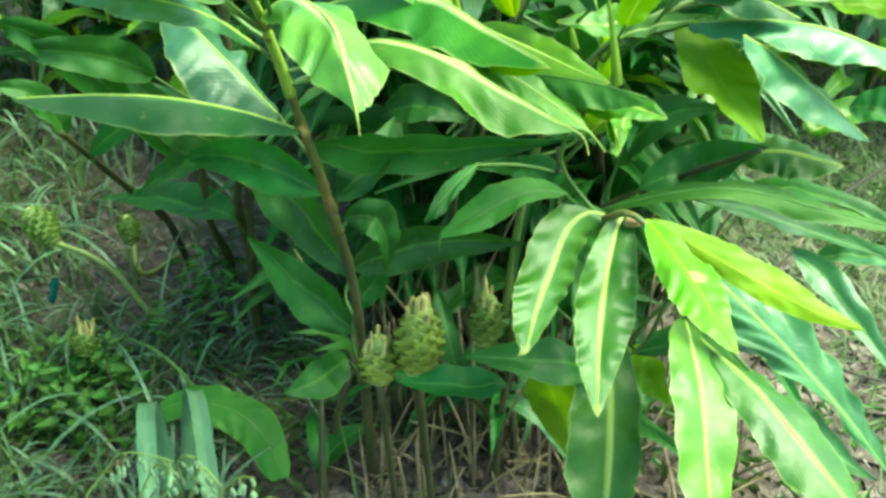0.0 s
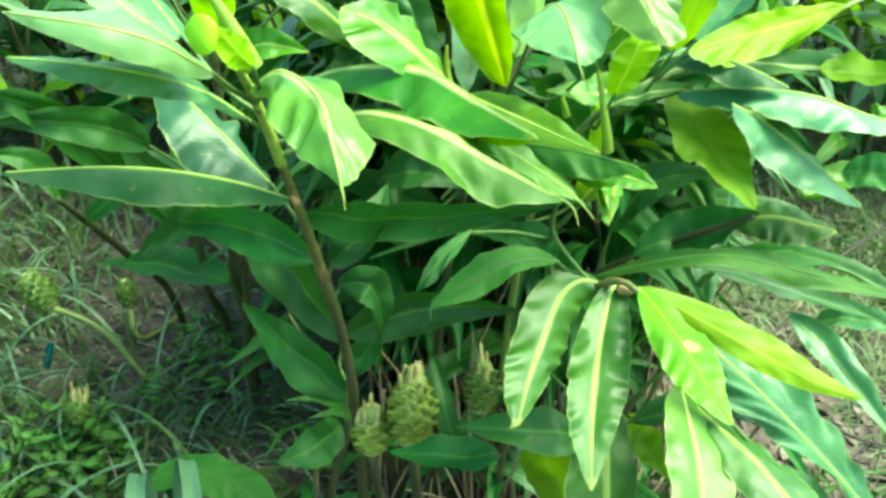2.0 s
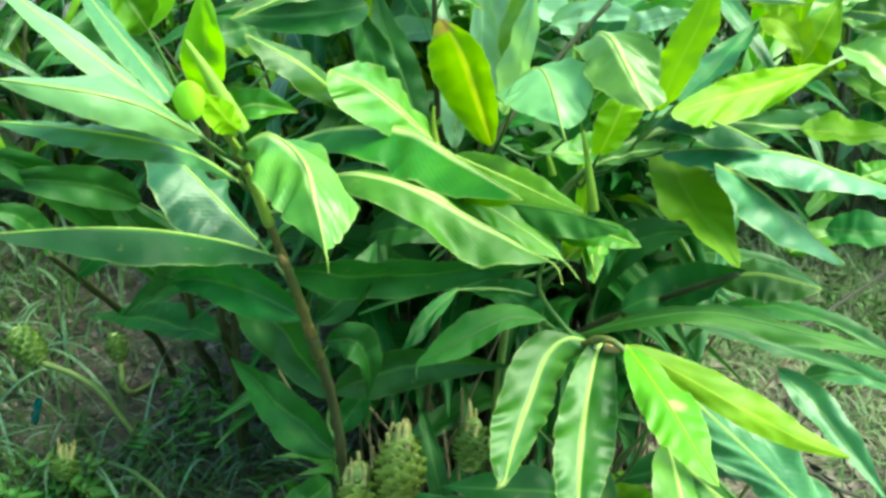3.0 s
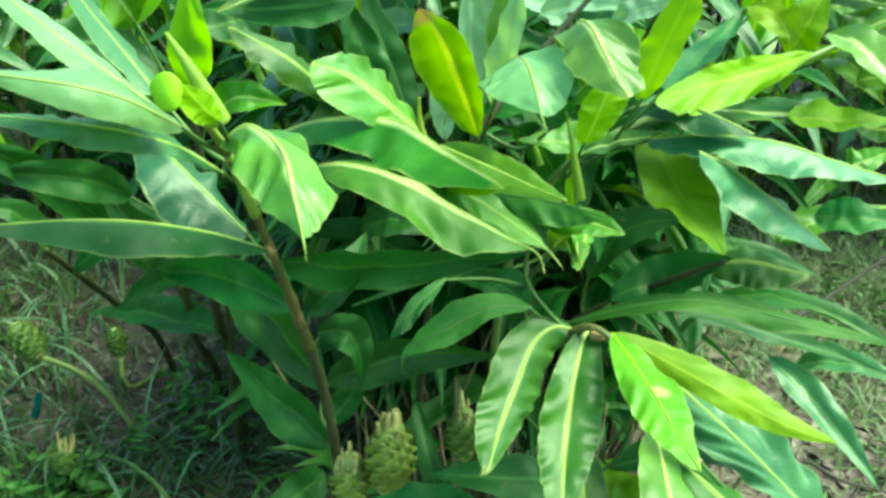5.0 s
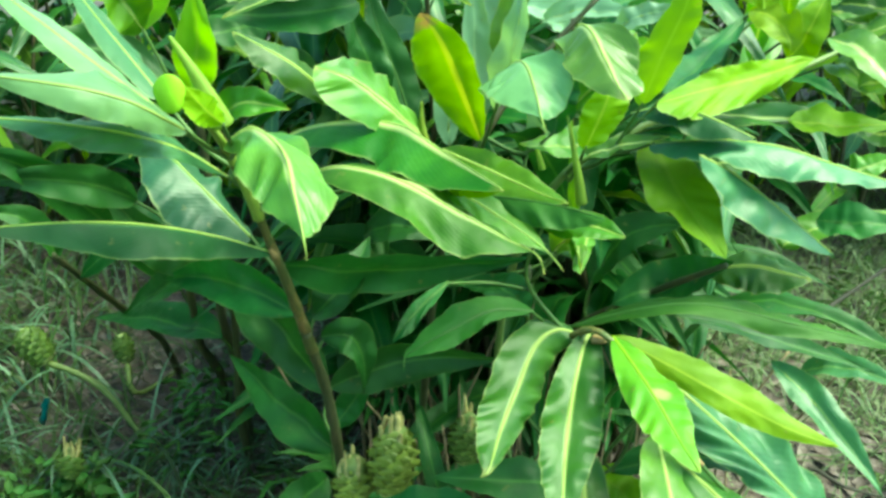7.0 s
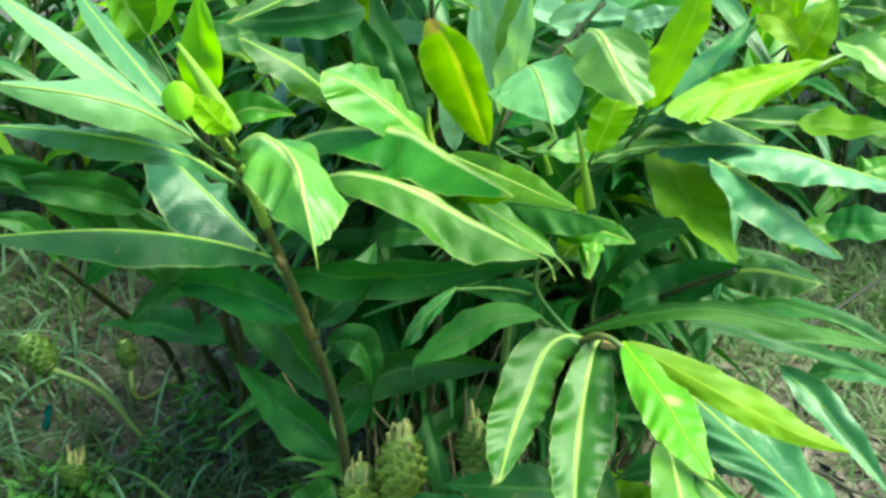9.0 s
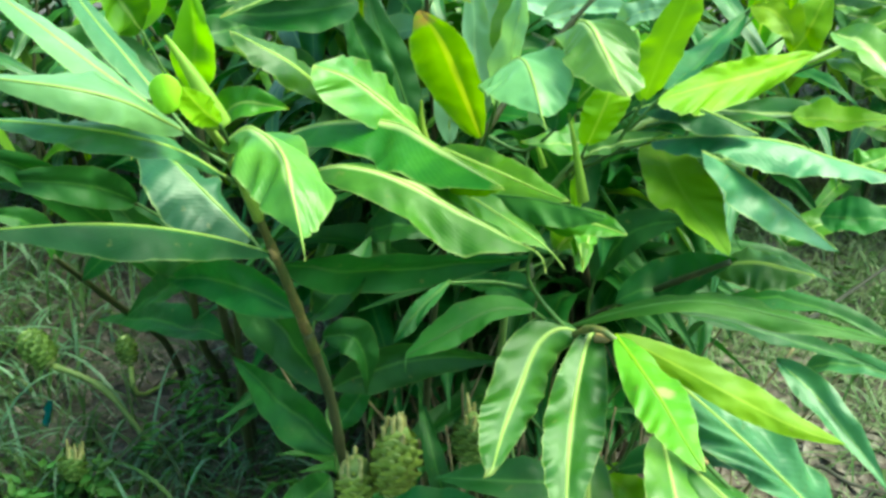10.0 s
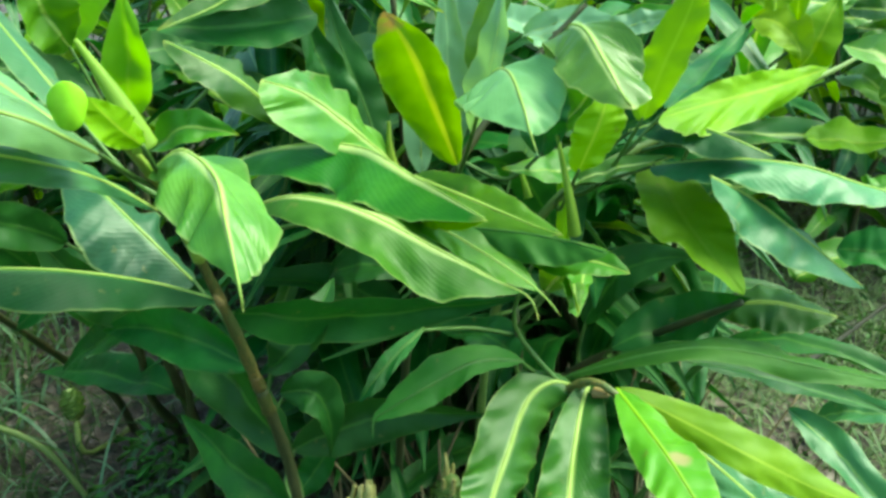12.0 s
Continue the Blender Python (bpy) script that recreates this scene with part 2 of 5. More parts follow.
HERB = plain_material("herb_leaf", [(0.3, (0.050, 0.15, 0.020)), (0.7, (0.115, 0.25, 0.045))], 30, 0.5, glow_through=0.3)
LITTER = plain_material("dead_leaf", [(0.3, (0.040, 0.027, 0.020)), (0.5, (0.092, 0.070, 0.058)), (0.7, (0.22, 0.185, 0.16))], 25, 0.85)
TWIG = plain_material("twig_bark", [(0.3, (0.014, 0.014, 0.009)), (0.7, (0.04, 0.038, 0.024))], 30, 0.8)


# ---- builders ----
def part(name, bm, material, parent, label=""):
    me = bpy.data.meshes.new(name)
    bm.to_mesh(me)
    bm.free()
    for f in me.polygons:
        f.use_smooth = True
    me.materials.append(material)
    ob = new(name, me)
    ob.parent = parent
    if label:
        ob["label"] = label
    return ob


def curve_point(b, m, t, s):
    """The point at s of the arc from b through m (at one half) to t, and its direction."""
    c = 2 * m - 0.5 * (b + t)
    return (1 - s) ** 2 * b + 2 * s * (1 - s) * c + s * s * t, (2 * (1 - s) * (c - b) + 2 * s * (t - c)).normalized()


def blade_width(s):
    """Half the blade's width, over its greatest, from the stalk (0) to the drawn-out tip (1)."""
    body = math.sin(math.pi * min(1.0, s) ** 0.74) ** 0.92 if 0 < s < 1 else 0.0
    return max(body * (1.06 - 0.2 * s), 0.04 * (1 - s) + 0.012)


def blade(b, m, t, width, facing, fold=0.18, wave=0.003, hook=0.0, bow=0.0, seed=0, along=22, arch=False, ripple=0.0, strap=False):
    """A leaf blade about its arc: folded at the rib, with a wavy margin and a tip that hooks down."""
    rng = random.Random(seed)
    b, m, t, n0 = Vector(b), Vector(m), Vector(t), Vector(facing)
    bm = bmesh.new()
    uvl = bm.loops.layers.uv.new("UVMap")
    across = 8
    ph, k, twist = rng.uniform(0, 6), rng.uniform(16, 24), rng.uniform(-0.25, 0.25)
    rows, ribline = [], []
    over = (t - m).cross(m - b).normalized()
    if over.cross(m - b).dot(Vector((0, 0, 1))) < 0:
        over = -over
    for i in range(along + 1):
        s = i / along
        p, d = curve_point(b, m, t, s)
        side = over if arch else d.cross(n0).normalized()
        nn = side.cross(d).normalized()
        a = twist * (s - 0.4)
        side, nn = side * math.cos(a) + nn * math.sin(a), nn * math.cos(a) - side * math.sin(a)
        if s > 0.9 and hook:
            p = p + Vector((0, 0, -hook)) * ((s - 0.9) / 0.1) ** 1.6
        full = blade_width(s)
        if strap:
            full = 1.0 if s < 0.85 else max(0.05, (1 - s) / 0.15)
        w = width / 2 * full
        row = []
        for j in range(across + 1):
            q = 2 * j / across - 1
            h = fold * abs(q) * w - bow * q * q * w
            h += wave * q * q * math.sin(k * s + ph + (1.7 if q > 0 else 0)) * blade_width(s) + wave * 0.4 * math.sin(9 * s + 3 * q + ph)
            h += (0.17 * width * noise.noise(Vector((s * 4.5, q * 0.9, seed * 3.7))) + ripple * q * q * math.sin(75 * s + 2 * math.sin(11 * s) + ph)) * full
            h += 0.065 * width * noise.noise(Vector((s * 15, q * 1.8, seed * 2.1))) * full
            q *= 1 + 0.07 * noise.noise(Vector((s * 12, 3 * (q > 0), seed * 1.3))) + 0.06 * noise.noise(Vector((s * 37, 3 * (q > 0), seed * 1.3)))
            row.append((bm.verts.new(p + side * (q * w) + nn * h), s, j / across))
        rows.append(row)
        ribline.append(row[across // 2][0].co + nn * (0.0004 if fold < 0 else -0.0011))
    for i in range(along):
        for j in range(across):
            vs = (rows[i][j], rows[i][j + 1], rows[i + 1][j + 1], rows[i + 1][j])
            f = bm.faces.new([v[0] for v in vs])
            for lp, v in zip(f.loops, vs):
                lp[uvl].uv = (v[1], v[2])
    return bm, ribline


def tube(pts, r0, r1, sides=8, ring=0.0, every=0.05):
    """A tapered tube through points, smooth between them, with thicker rings (old leaf bases) if asked."""
    pts = [Vector(p) for p in pts]
    line = []
    for i in range(len(pts) - 1):
        p0, p1, p2, p3 = pts[max(i - 1, 0)], pts[i], pts[i + 1], pts[min(i + 2, len(pts) - 1)]
        for k in range(5):
            s = k / 5
            line.append(0.5 * (2 * p1 + (p2 - p0) * s + (2 * p0 - 5 * p1 + 4 * p2 - p3) * s * s + (3 * p1 - p0 - 3 * p2 + p3) * s ** 3))
    line.append(pts[-1])
    bm = bmesh.new()
    rows, run = [], 0.0
    for i, p in enumerate(line):
        d = (line[min(i + 1, len(line) - 1)] - line[max(i - 1, 0)]).normalized()
        x = d.cross(Vector((0.3, 1, 0.2))).normalized()
        y = d.cross(x)
        run += (p - line[i - 1]).length if i else 0
        r = r0 + (r1 - r0) * i / (len(line) - 1)
        r *= 1 + ring * (0.5 + 0.5 * math.cos(run / every * 2 * math.pi)) ** 3
        rows.append([bm.verts.new(p + r * (math.cos(2 * math.pi * k / sides) * x + math.sin(2 * math.pi * k / sides) * y)) for k in range(sides)])
    for a, c in zip(rows, rows[1:]):
        for k in range(sides):
            bm.faces.new((a[k], a[(k + 1) % sides], c[(k + 1) % sides], c[k]))
    bm.faces.new(rows[0][::-1])
    bm.faces.new(rows[-1])
    return bm


COUNT = [0]
STEMS = {}


def ginger_plant(stem, label, skin=None, thick=1.0, old=None):
    base = Vector(stem[-1])
    root = new("ginger_plant", None)
    tagged(root, label, "plant", "ginger stems of the clump")
    STEMS[root] = [Vector(a).lerp(Vector(c), k / 8) for a, c in zip(stem, stem[1:]) for k in range(8)]
    # From point old downwards the skin is darkened to stand in for shade.
    if old:
        part("stem", tube(stem[:old + 1], 0.0028 * thick, 0.0056 * thick, 10, 0.28, 0.047), skin or STEM, root, "ringed green-brown stem")
        part("old_sheath", tube([Vector(stem[old]).lerp(Vector(stem[old + 1]), 0.30), Vector(stem[old]).lerp(Vector(stem[old + 1]), 0.02), Vector(stem[old]).lerp(Vector(stem[old - 1]), 0.25)], 0.0066 * thick, 0.0060 * thick, 9, 0.2, 0.02), STEM, root, "torn brown sheath round the stem")
        part("lower_stem", tube(stem[old:], 0.0056 * thick, 0.0060 * thick, 10, 0.28, 0.047), STEM_DARK, root, "foot of the stem, coloured darker for shade")
    else:
        part("stem", tube(stem, 0.0028 * thick, 0.0060 * thick, 10, 0.28, 0.047), skin or STEM, root, "ringed green-brown stem")
    if not skin:
        sheaths(root, stem)
    return root


def sheaths(plant, stem):
    """Short dry leaf bases that stand off the stem at its joints."""
    rng = random.Random(21)
    pts = [Vector(p) for p in stem]
    for a, c in list(zip(pts, pts[1:]))[:-2]:
        n = max(1, int((c - a).length / 0.06))
        for k in range(n):
            p = a.lerp(c, (k + rng.random() * 0.6) / n)
            d = (a - c).normalized()
            out = d.cross(Vector((rng.uniform(-1, 1), rng.uniform(-1, 1), rng.uniform(-1, 1)))).normalized()
            t = rng.uniform(0.008, 0.018)
            part("leaf_sheath", tube([p - d * 0.004, p + d * t * 0.5 + out * 0.0015, p + d * t + out * rng.uniform(0.002, 0.006)], 0.0056, 0.0024, 7), SHEATH, plant, "dry brown leaf sheath")


def leaf_stalk(plant, base, way):
    """The slender stalk that joins a blade to its stem, a little further down than its base."""
    line = STEMS[plant]
    i = min(range(len(line)), key=lambda k: (line[k] - base).length)
    gap = (line[i] - base).length
    if gap < 0.008 or gap > 0.15:
        return
    foot = line[min(i + 3, len(line) - 1)]
    knee = base.lerp(foot, 0.4) - way * (0.2 * gap) - Vector((0, 0, 0.08 * gap))
    part("leaf_stalk", tube([foot, knee, base + way * 0.004], 0.0026, 0.0017, 7), PETIOLE, plant)


def leaf(plant, b, m, t, width, facing, material, fold=0.36, wave=0.003, hook=0.0, bow=0.0, tip=None, arch=False, ripple=0.0):
    COUNT[0] += 1
    bm, rib = blade(b, m, t, width, facing, fold, wave, hook, bow, COUNT[0], 40 if ripple else 26, arch, ripple)
    ob = part("leaf", bm, tip or material, plant)
    leaf_stalk(plant, Vector(b), (Vector(m) - Vector(b)).normalized())
    if material in (YOUNG, MATT):
        return ob
    part("midrib", tube(rib[:-2:3] + rib[-2:-1], 0.0013, 0.0004, 6), RIB_DARK if material == DEEP else RIB_PALE, ob)
    return ob


def rib_point(pts, s):
    """The place at s (0 to 1 by length) on a smooth line through points."""
    run = [0.0]
    for a, c in zip(pts, pts[1:]):
        run.append(run[-1] + (c - a).length)
    i = max(k for k in range(len(pts) - 1) if k == 0 or run[k] <= s * run[-1] + 1e-9)
    u = (s * run[-1] - run[i]) / (run[i + 1] - run[i])
    p0, p1, p2, p3 = pts[max(i - 1, 0)], pts[i], pts[i + 1], pts[min(i + 2, len(pts) - 1)]
    return 0.5 * (2 * p1 + (p2 - p0) * u + (2 * p0 - 5 * p1 + 4 * p2 - p3) * u * u + (3 * p1 - p0 - 3 * p2 + p3) * u ** 3)


def blade_leaf(plant, rib, left, right, material, peak=0.48, full=0.8, point=1.0, tail=0.0, bulge=0.035, ripple=0.0, tip=None, wavy=1.0):
    """A leaf along its rib, whose two halves reach out by left and right where it is widest; a tail is a drawn-out tip."""
    COUNT[0] += 1
    seed = COUNT[0]
    rng = random.Random(seed)
    rib, halves = [Vector(p) for p in rib], (Vector(left), Vector(right))
    along, across = (56 if ripple else 36), 6
    place = [rib_point(rib, i / along) for i in range(along + 1)]
    way = [(place[min(i + 1, along)] - place[max(i - 1, 0)]).normalized() for i in range(along + 1)]
    way = [(way[max(i - 1, 0)] + way[i] + way[min(i + 1, along)]).normalized() for i in range(along + 1)]
    mid = way[round(peak * (1 - tail) * along)]
    size = halves[0].length + halves[1].length
    up = (halves[0].cross(mid)).normalized() + (mid.cross(halves[1])).normalized()
    sign = 1 if up.z >= 0 else -1
    rise, ph = math.log(0.5) / math.log(peak), rng.uniform(0, 6)
    bm = bmesh.new()
    uvl = bm.loops.layers.uv.new("UVMap")
    rows = []
    for i in range(along + 1):
        s = i / along
        turn = mid.rotation_difference(way[i])
        body = min(1.0, s / (1 - tail))
        f = math.sin(math.pi * body ** rise) ** (full if body < peak else point) if 0 < body < 1 else 0.0
        f = max(f, 0.05 * (1 - s) + 0.015)
        row = []
        for j in range(-across, across + 1):
            q, half = abs(j) / across, turn @ halves[j > 0]
            n = (half.cross(way[i]) if j <= 0 else way[i].cross(half)).normalized() * sign
            h = bulge * half.length * math.sin(math.pi * q) * f
            h += wavy * size * f * q * (0.15 * noise.noise(Vector((s * 4.5, 2.0 * (j > 0), seed * 3.7))) + 0.10 * noise.noise(Vector((s * 13, q * 1.5 + 4.0 * (j > 0), seed * 2.1))))
            h += ripple * q * q * math.sin(62 * s + 2 * math.sin(9 * s) + ph + (1.9 if j > 0 else 0)) * f
            edge = 1 + 0.06 * noise.noise(Vector((s * 11, 3 * (j > 0), seed * 1.3))) + 0.05 * noise.noise(Vector((s * 34, 3 * (j > 0), seed * 1.3)))
            row.append((bm.verts.new(place[i] + half * (q * f * edge) + n * h), s, 0.5 + 0.5 * j / across))
        rows.append(row)
    for a, c in zip(rows, rows[1:]):
        for j in range(2 * across):
            vs = (a[j], a[j + 1], c[j + 1], c[j])
            for lp, v in zip(bm.faces.new([v[0] for v in vs]).loops, vs):
                lp[uvl].uv = (v[1], v[2])
    ob = part("leaf", bm, tip or material, plant)
    leaf_stalk(plant, place[0], way[0])
    if material not in (YOUNG, MATT):
        part("midrib", midrib(place, way, mid, halves, sign), RIB_DARK if material in (PLAIN, DEEP) else LIP if tip else RIB_PALE, ob)
    return ob


def midrib(place, way, mid, halves, sign, wide=0.0026):
    """The low, rounded pale ridge along a blade, narrowing to the tip."""
    bm = bmesh.new()
    rows, last = [], len(place) - 2
    for i in range(0, last + 1):
        turn = mid.rotation_difference(way[i])
        w = wide * (1 - 0.75 * i / last)
        row = []
        out = [(turn @ h - way[i] * (turn @ h).dot(way[i])).normalized() for h in halves]
        n = [out[0].cross(way[i]) * sign, way[i].cross(out[1]) * sign]
        up = (n[0] + n[1]).normalized()
        for k, q, h in ((0, 1.0, -0.0002), (0, 0.5, 0.0007), (None, 0, 0.0010), (1, 0.5, 0.0007), (1, 1.0, -0.0002)):
            row.append(bm.verts.new(place[i] + up * h if k is None else place[i] + out[k] * (q * w) + n[k] * h))
        for k in (1, None, 0):
            row.append(bm.verts.new(place[i] - up * 0.0012 if k is None else place[i] + out[k] * (0.5 * w) - n[k] * 0.0006))
        rows.append(row)
    for a, c in zip(rows, rows[1:]):
        for k in range(8):
            bm.faces.new((a[k], a[(k + 1) % 8], c[(k + 1) % 8], c[k]))
    bm.faces.new(rows[0][::-1])
    bm.faces.new(rows[-1])
    return bm


def rolled_leaf(plant, pts, r):
    """A young leaf, still rolled to a pointed spear, with a short open lip."""
    a, m, t = (Vector(p) for p in pts)
    line = [curve_point(a, m, t, i / 6)[0] for i in range(7)]
    part("rolled_leaf", tube(line, r, 0.0015, 10), YOUNG, plant, "yellow-green rolled young leaf")


def rolled_lip(plant, p, facing):
    """The rounded open end of the rolled leaf, turned to the light."""
    bm = bmesh.new()
    bmesh.ops.create_uvsphere(bm, u_segments=18, v_segments=12, radius=1.0)
    m = Matrix.Translation(p) @ Vector(facing).to_track_quat("Z", "Y").to_matrix().to_4x4()
    for v in bm.verts:
        x, y, z = v.co
        v.co = m @ Vector((x * 0.0112 * (1 + 0.10 * y + 0.06 * math.sin(5 * y)), y * 0.0145, z * 0.0012 - 0.006 * x * x - 0.004 * max(0.0, -y) ** 2 + 0.003 * x))
    part("rolled_lip", bm, LIP, plant, "rounded yellow-green lip of the rolled leaf")


# ---- ground ----
def ground_height(x, y):
    h = 0.02 * noise.noise(Vector((x * 1.7, y * 1.7, 0))) + 0.008 * noise.noise(Vector((x * 9, y * 9, 3)))
    return h


def make_ground():
    bm = bmesh.new()
    xs = [-400, -60, -15, -6] + [-4 + 0.08 * i for i in range(101)] + [6, 15, 60, 400]
    ys = [-400, -60, -12, -4] + [-2 + 0.08 * i for i in range(101)] + [8, 15, 60, 400]
    grid = [[bm.verts.new((x, y, ground_height(x, y))) for x in xs] for y in ys]
    for a, c in zip(grid, grid[1:]):
        for i in range(len(xs) - 1):
            bm.faces.new((a[i], a[i + 1], c[i + 1], c[i]))
    g = part("ground", bm, SOIL, None)
    tagged(g, "brown soil with mulch, dry straw and thin grass", "ground", kind="structure")


def soil_material():
    m, n, l, p = tree("soil_and_mulch")
    vec = mapped(n, l, 1.0)
    big, mid, fine = noise_at(n, l, vec, 2.2), noise_at(n, l, vec, 22.0, 6.0), noise_at(n, l, vec, 140.0, 4.0)
    f = calc(n, l, "ADD", calc(n, l, "MULTIPLY", mid, 0.55), calc(n, l, "MULTIPLY", fine, 0.45))
    col = ramp(n, l, f, [(0.32, (0.010, 0.006, 0.006)), (0.5, (0.040, 0.028, 0.027)), (0.68, (0.140, 0.115, 0.125))])
    green = ramp(n, l, big, [(0.50, (0, 0, 0)), (0.66, (0.4, 0.4, 0.4))])
    col = mix(n, l, green, col, (0.03, 0.065, 0.012))
    l.new(col, p.inputs["Base Color"])
    p.inputs["Roughness"].default_value = 0.9
    bp = n.new("ShaderNodeBump")
    bp.inputs["Strength"].default_value, bp.inputs["Distance"].default_value = 0.8, 0.02
    l.new(f, bp.inputs["Height"])
    l.new(bp.outputs[0], p.inputs["Normal"])
    return m


SOIL = soil_material()
make_ground()

# ---- the ginger stems in front, leaf by leaf ----
MAIN_STEM = [(-0.164, 0.654, 0.886), (-0.161, 0.706, 0.824), (-0.152, 0.747, 0.750), (-0.140, 0.772, 0.679), (-0.128, 0.799, 0.600), (-0.112, 0.827, 0.491), (-0.104, 0.838, 0.392), (-0.105, 0.915, 0.200), (-0.100, 0.940, -0.020)]
INNER_STEM = [(0.132, 0.814, 0.678), (0.135, 0.796, 0.621), (0.132, 0.834, 0.516), (0.100, 0.880, 0.250), (0.100, 0.920, -0.020)]
CENTRE_STEM = [(0.213, 0.950, 0.953), (0.147, 0.919, 0.889), (0.081, 0.871, 0.814), (0.041, 0.881, 0.699), (0.019, 0.918, 0.549), (0.000, 1.000, 0.250), (0.000, 1.040, -0.020)]
RIGHT_STEM = [(0.694, 1.236, 0.860), (0.605, 1.187, 0.827), (0.434, 1.093, 0.793), (0.302, 0.936, 0.814), (0.200, 0.878, 0.785), (0.153, 0.907, 0.708), (0.121, 0.974, 0.551), (0.110, 1.050, 0.250), (0.090, 1.080, -0.020)]
FAN_STEM = [(0.291, 0.613, 0.553), (0.206, 0.677, 0.660), (0.168, 0.714, 0.643), (0.139, 0.777, 0.575), (0.110, 0.859, 0.430), (0.120, 1.000, 0.250), (0.120, 1.020, -0.020)]
SIDE_STEM = [(0.344, 0.768, 0.700), (0.277, 0.882, 0.593), (0.205, 0.988, 0.468), (0.200, 1.120, 0.250), (0.180, 1.150, -0.020)]
LEFT_STEM = [(-0.263, 0.940, 0.859), (-0.258, 0.945, 0.711), (-0.267, 0.960, 0.559), (-0.316, 1.142, 0.403), (-0.340, 1.300, 0.200), (-0.350, 1.360, -0.020)]
SHADE_STEM = [(-0.598, 1.208, 0.496), (-0.589, 1.295, 0.401), (-0.576, 1.402, 0.281), (-0.551, 1.506, 0.152), (-0.550, 1.600, -0.020)]
SHADE_STEM_TWO = [(-0.360, 1.119, 0.544), (-0.378, 1.193, 0.423), (-0.402, 1.287, 0.275), (-0.420, 1.450, 0.100), (-0.420, 1.480, -0.020)]
SHADE_STEM_THREE = [(-0.286, 1.101, 0.464), (-0.302, 1.146, 0.331), (-0.320, 1.191, 0.195), (-0.340, 1.300, -0.020)]
BACK_STEM = [(0.098, 1.245, 0.871), (0.089, 1.191, 0.740), (0.073, 1.163, 0.547), (0.056, 1.177, 0.396), (0.050, 1.350, 0.200), (0.040, 1.400, -0.020)]
LOW_STEM = [(-0.455, 1.000, 0.075), (-0.440, 1.040, 0.040), (-0.430, 1.100, -0.020)]

main = ginger_plant(MAIN_STEM, "leaning ginger stem with long glossy green drooping leaves", thick=1.05, old=4)
blade_leaf(main, [(-0.162, 0.653, 0.884), (-0.130, 0.621, 0.911), (-0.094, 0.555, 0.915), (-0.081, 0.513, 0.900), (-0.072, 0.485, 0.879), (-0.068, 0.474, 0.859)], (-0.014, -0.044, -0.025), (0.054, -0.055, -0.024), SOFT, peak=0.42, full=0.6, point=1.1, tail=0.06)
blade_leaf(main, [(-0.144, 0.795, 0.835), (-0.094, 0.784, 0.858), (-0.018, 0.759, 0.868), (0.035, 0.702, 0.857), (0.087, 0.629, 0.848)], (-0.018, -0.058, -0.024), (-0.010, 0.060, -0.035), RICH, full=0.65, point=1.2, wavy=0.7)
blade_leaf(main, [(0.024, 0.708, 0.824), (0.055, 0.678, 0.833), (0.087, 0.639, 0.845)], (-0.003, -0.013, -0.007), (-0.005, 0.006, 0.010), YOUNG)
blade_leaf(main, [(-0.095, 0.705, 0.836), (-0.060, 0.679, 0.853), (-0.010, 0.659, 0.848), (0.041, 0.637, 0.828), (0.091, 0.618, 0.805), (0.116, 0.607, 0.795), (0.122, 0.595, 0.782)], (0.013, -0.051, -0.026), (0.028, 0.050, -0.026), RICH, peak=0.46, full=0.7, tail=0.10)
blade_leaf(main, [(-0.017, 0.701, 0.831), (0.043, 0.685, 0.824), (0.084, 0.665, 0.808), (0.126, 0.641, 0.785), (0.144, 0.629, 0.767)], (0.007, -0.029, -0.010), (0.023, 0.014, -0.003), BRIGHT, tail=0.12)
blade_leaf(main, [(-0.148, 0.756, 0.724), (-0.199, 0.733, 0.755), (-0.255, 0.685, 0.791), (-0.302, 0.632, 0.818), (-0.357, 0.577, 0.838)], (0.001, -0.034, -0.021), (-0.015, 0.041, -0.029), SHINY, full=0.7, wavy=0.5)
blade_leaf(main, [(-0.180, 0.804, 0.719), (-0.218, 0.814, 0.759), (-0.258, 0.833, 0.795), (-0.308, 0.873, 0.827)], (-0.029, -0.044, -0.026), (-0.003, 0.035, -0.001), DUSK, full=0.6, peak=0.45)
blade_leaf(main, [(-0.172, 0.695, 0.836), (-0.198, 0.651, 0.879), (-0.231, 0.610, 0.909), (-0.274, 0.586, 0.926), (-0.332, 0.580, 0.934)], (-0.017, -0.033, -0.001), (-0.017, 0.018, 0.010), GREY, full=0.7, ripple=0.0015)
blade_leaf(main, [(-0.184, 0.620, 0.908), (-0.213, 0.583, 0.944), (-0.250, 0.560, 0.964), (-0.311, 0.546, 0.978)], (-0.006, -0.012, -0.016), (-0.021, 0.052, -0.001), SHEEN, full=0.6, wavy=0.6)
blade_leaf(main, [(-0.217, 0.641, 0.925), (-0.266, 0.658, 0.956), (-0.318, 0.685, 0.986), (-0.381, 0.725, 1.017)], (0.008, -0.033, -0.009), (0.003, 0.025, -0.006), SHEEN, full=0.6, wavy=0.4)
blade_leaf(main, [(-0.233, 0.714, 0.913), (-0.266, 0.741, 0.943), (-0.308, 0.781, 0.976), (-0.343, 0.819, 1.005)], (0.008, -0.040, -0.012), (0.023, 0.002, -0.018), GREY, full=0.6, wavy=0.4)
blade_leaf(main, [(-0.146, 0.593, 0.922), (-0.150, 0.560, 0.945), (-0.159, 0.539, 0.970)], (-0.010, -0.021, 0.002), (0.004, 0.010, 0.008), YOUNG, full=0.6)
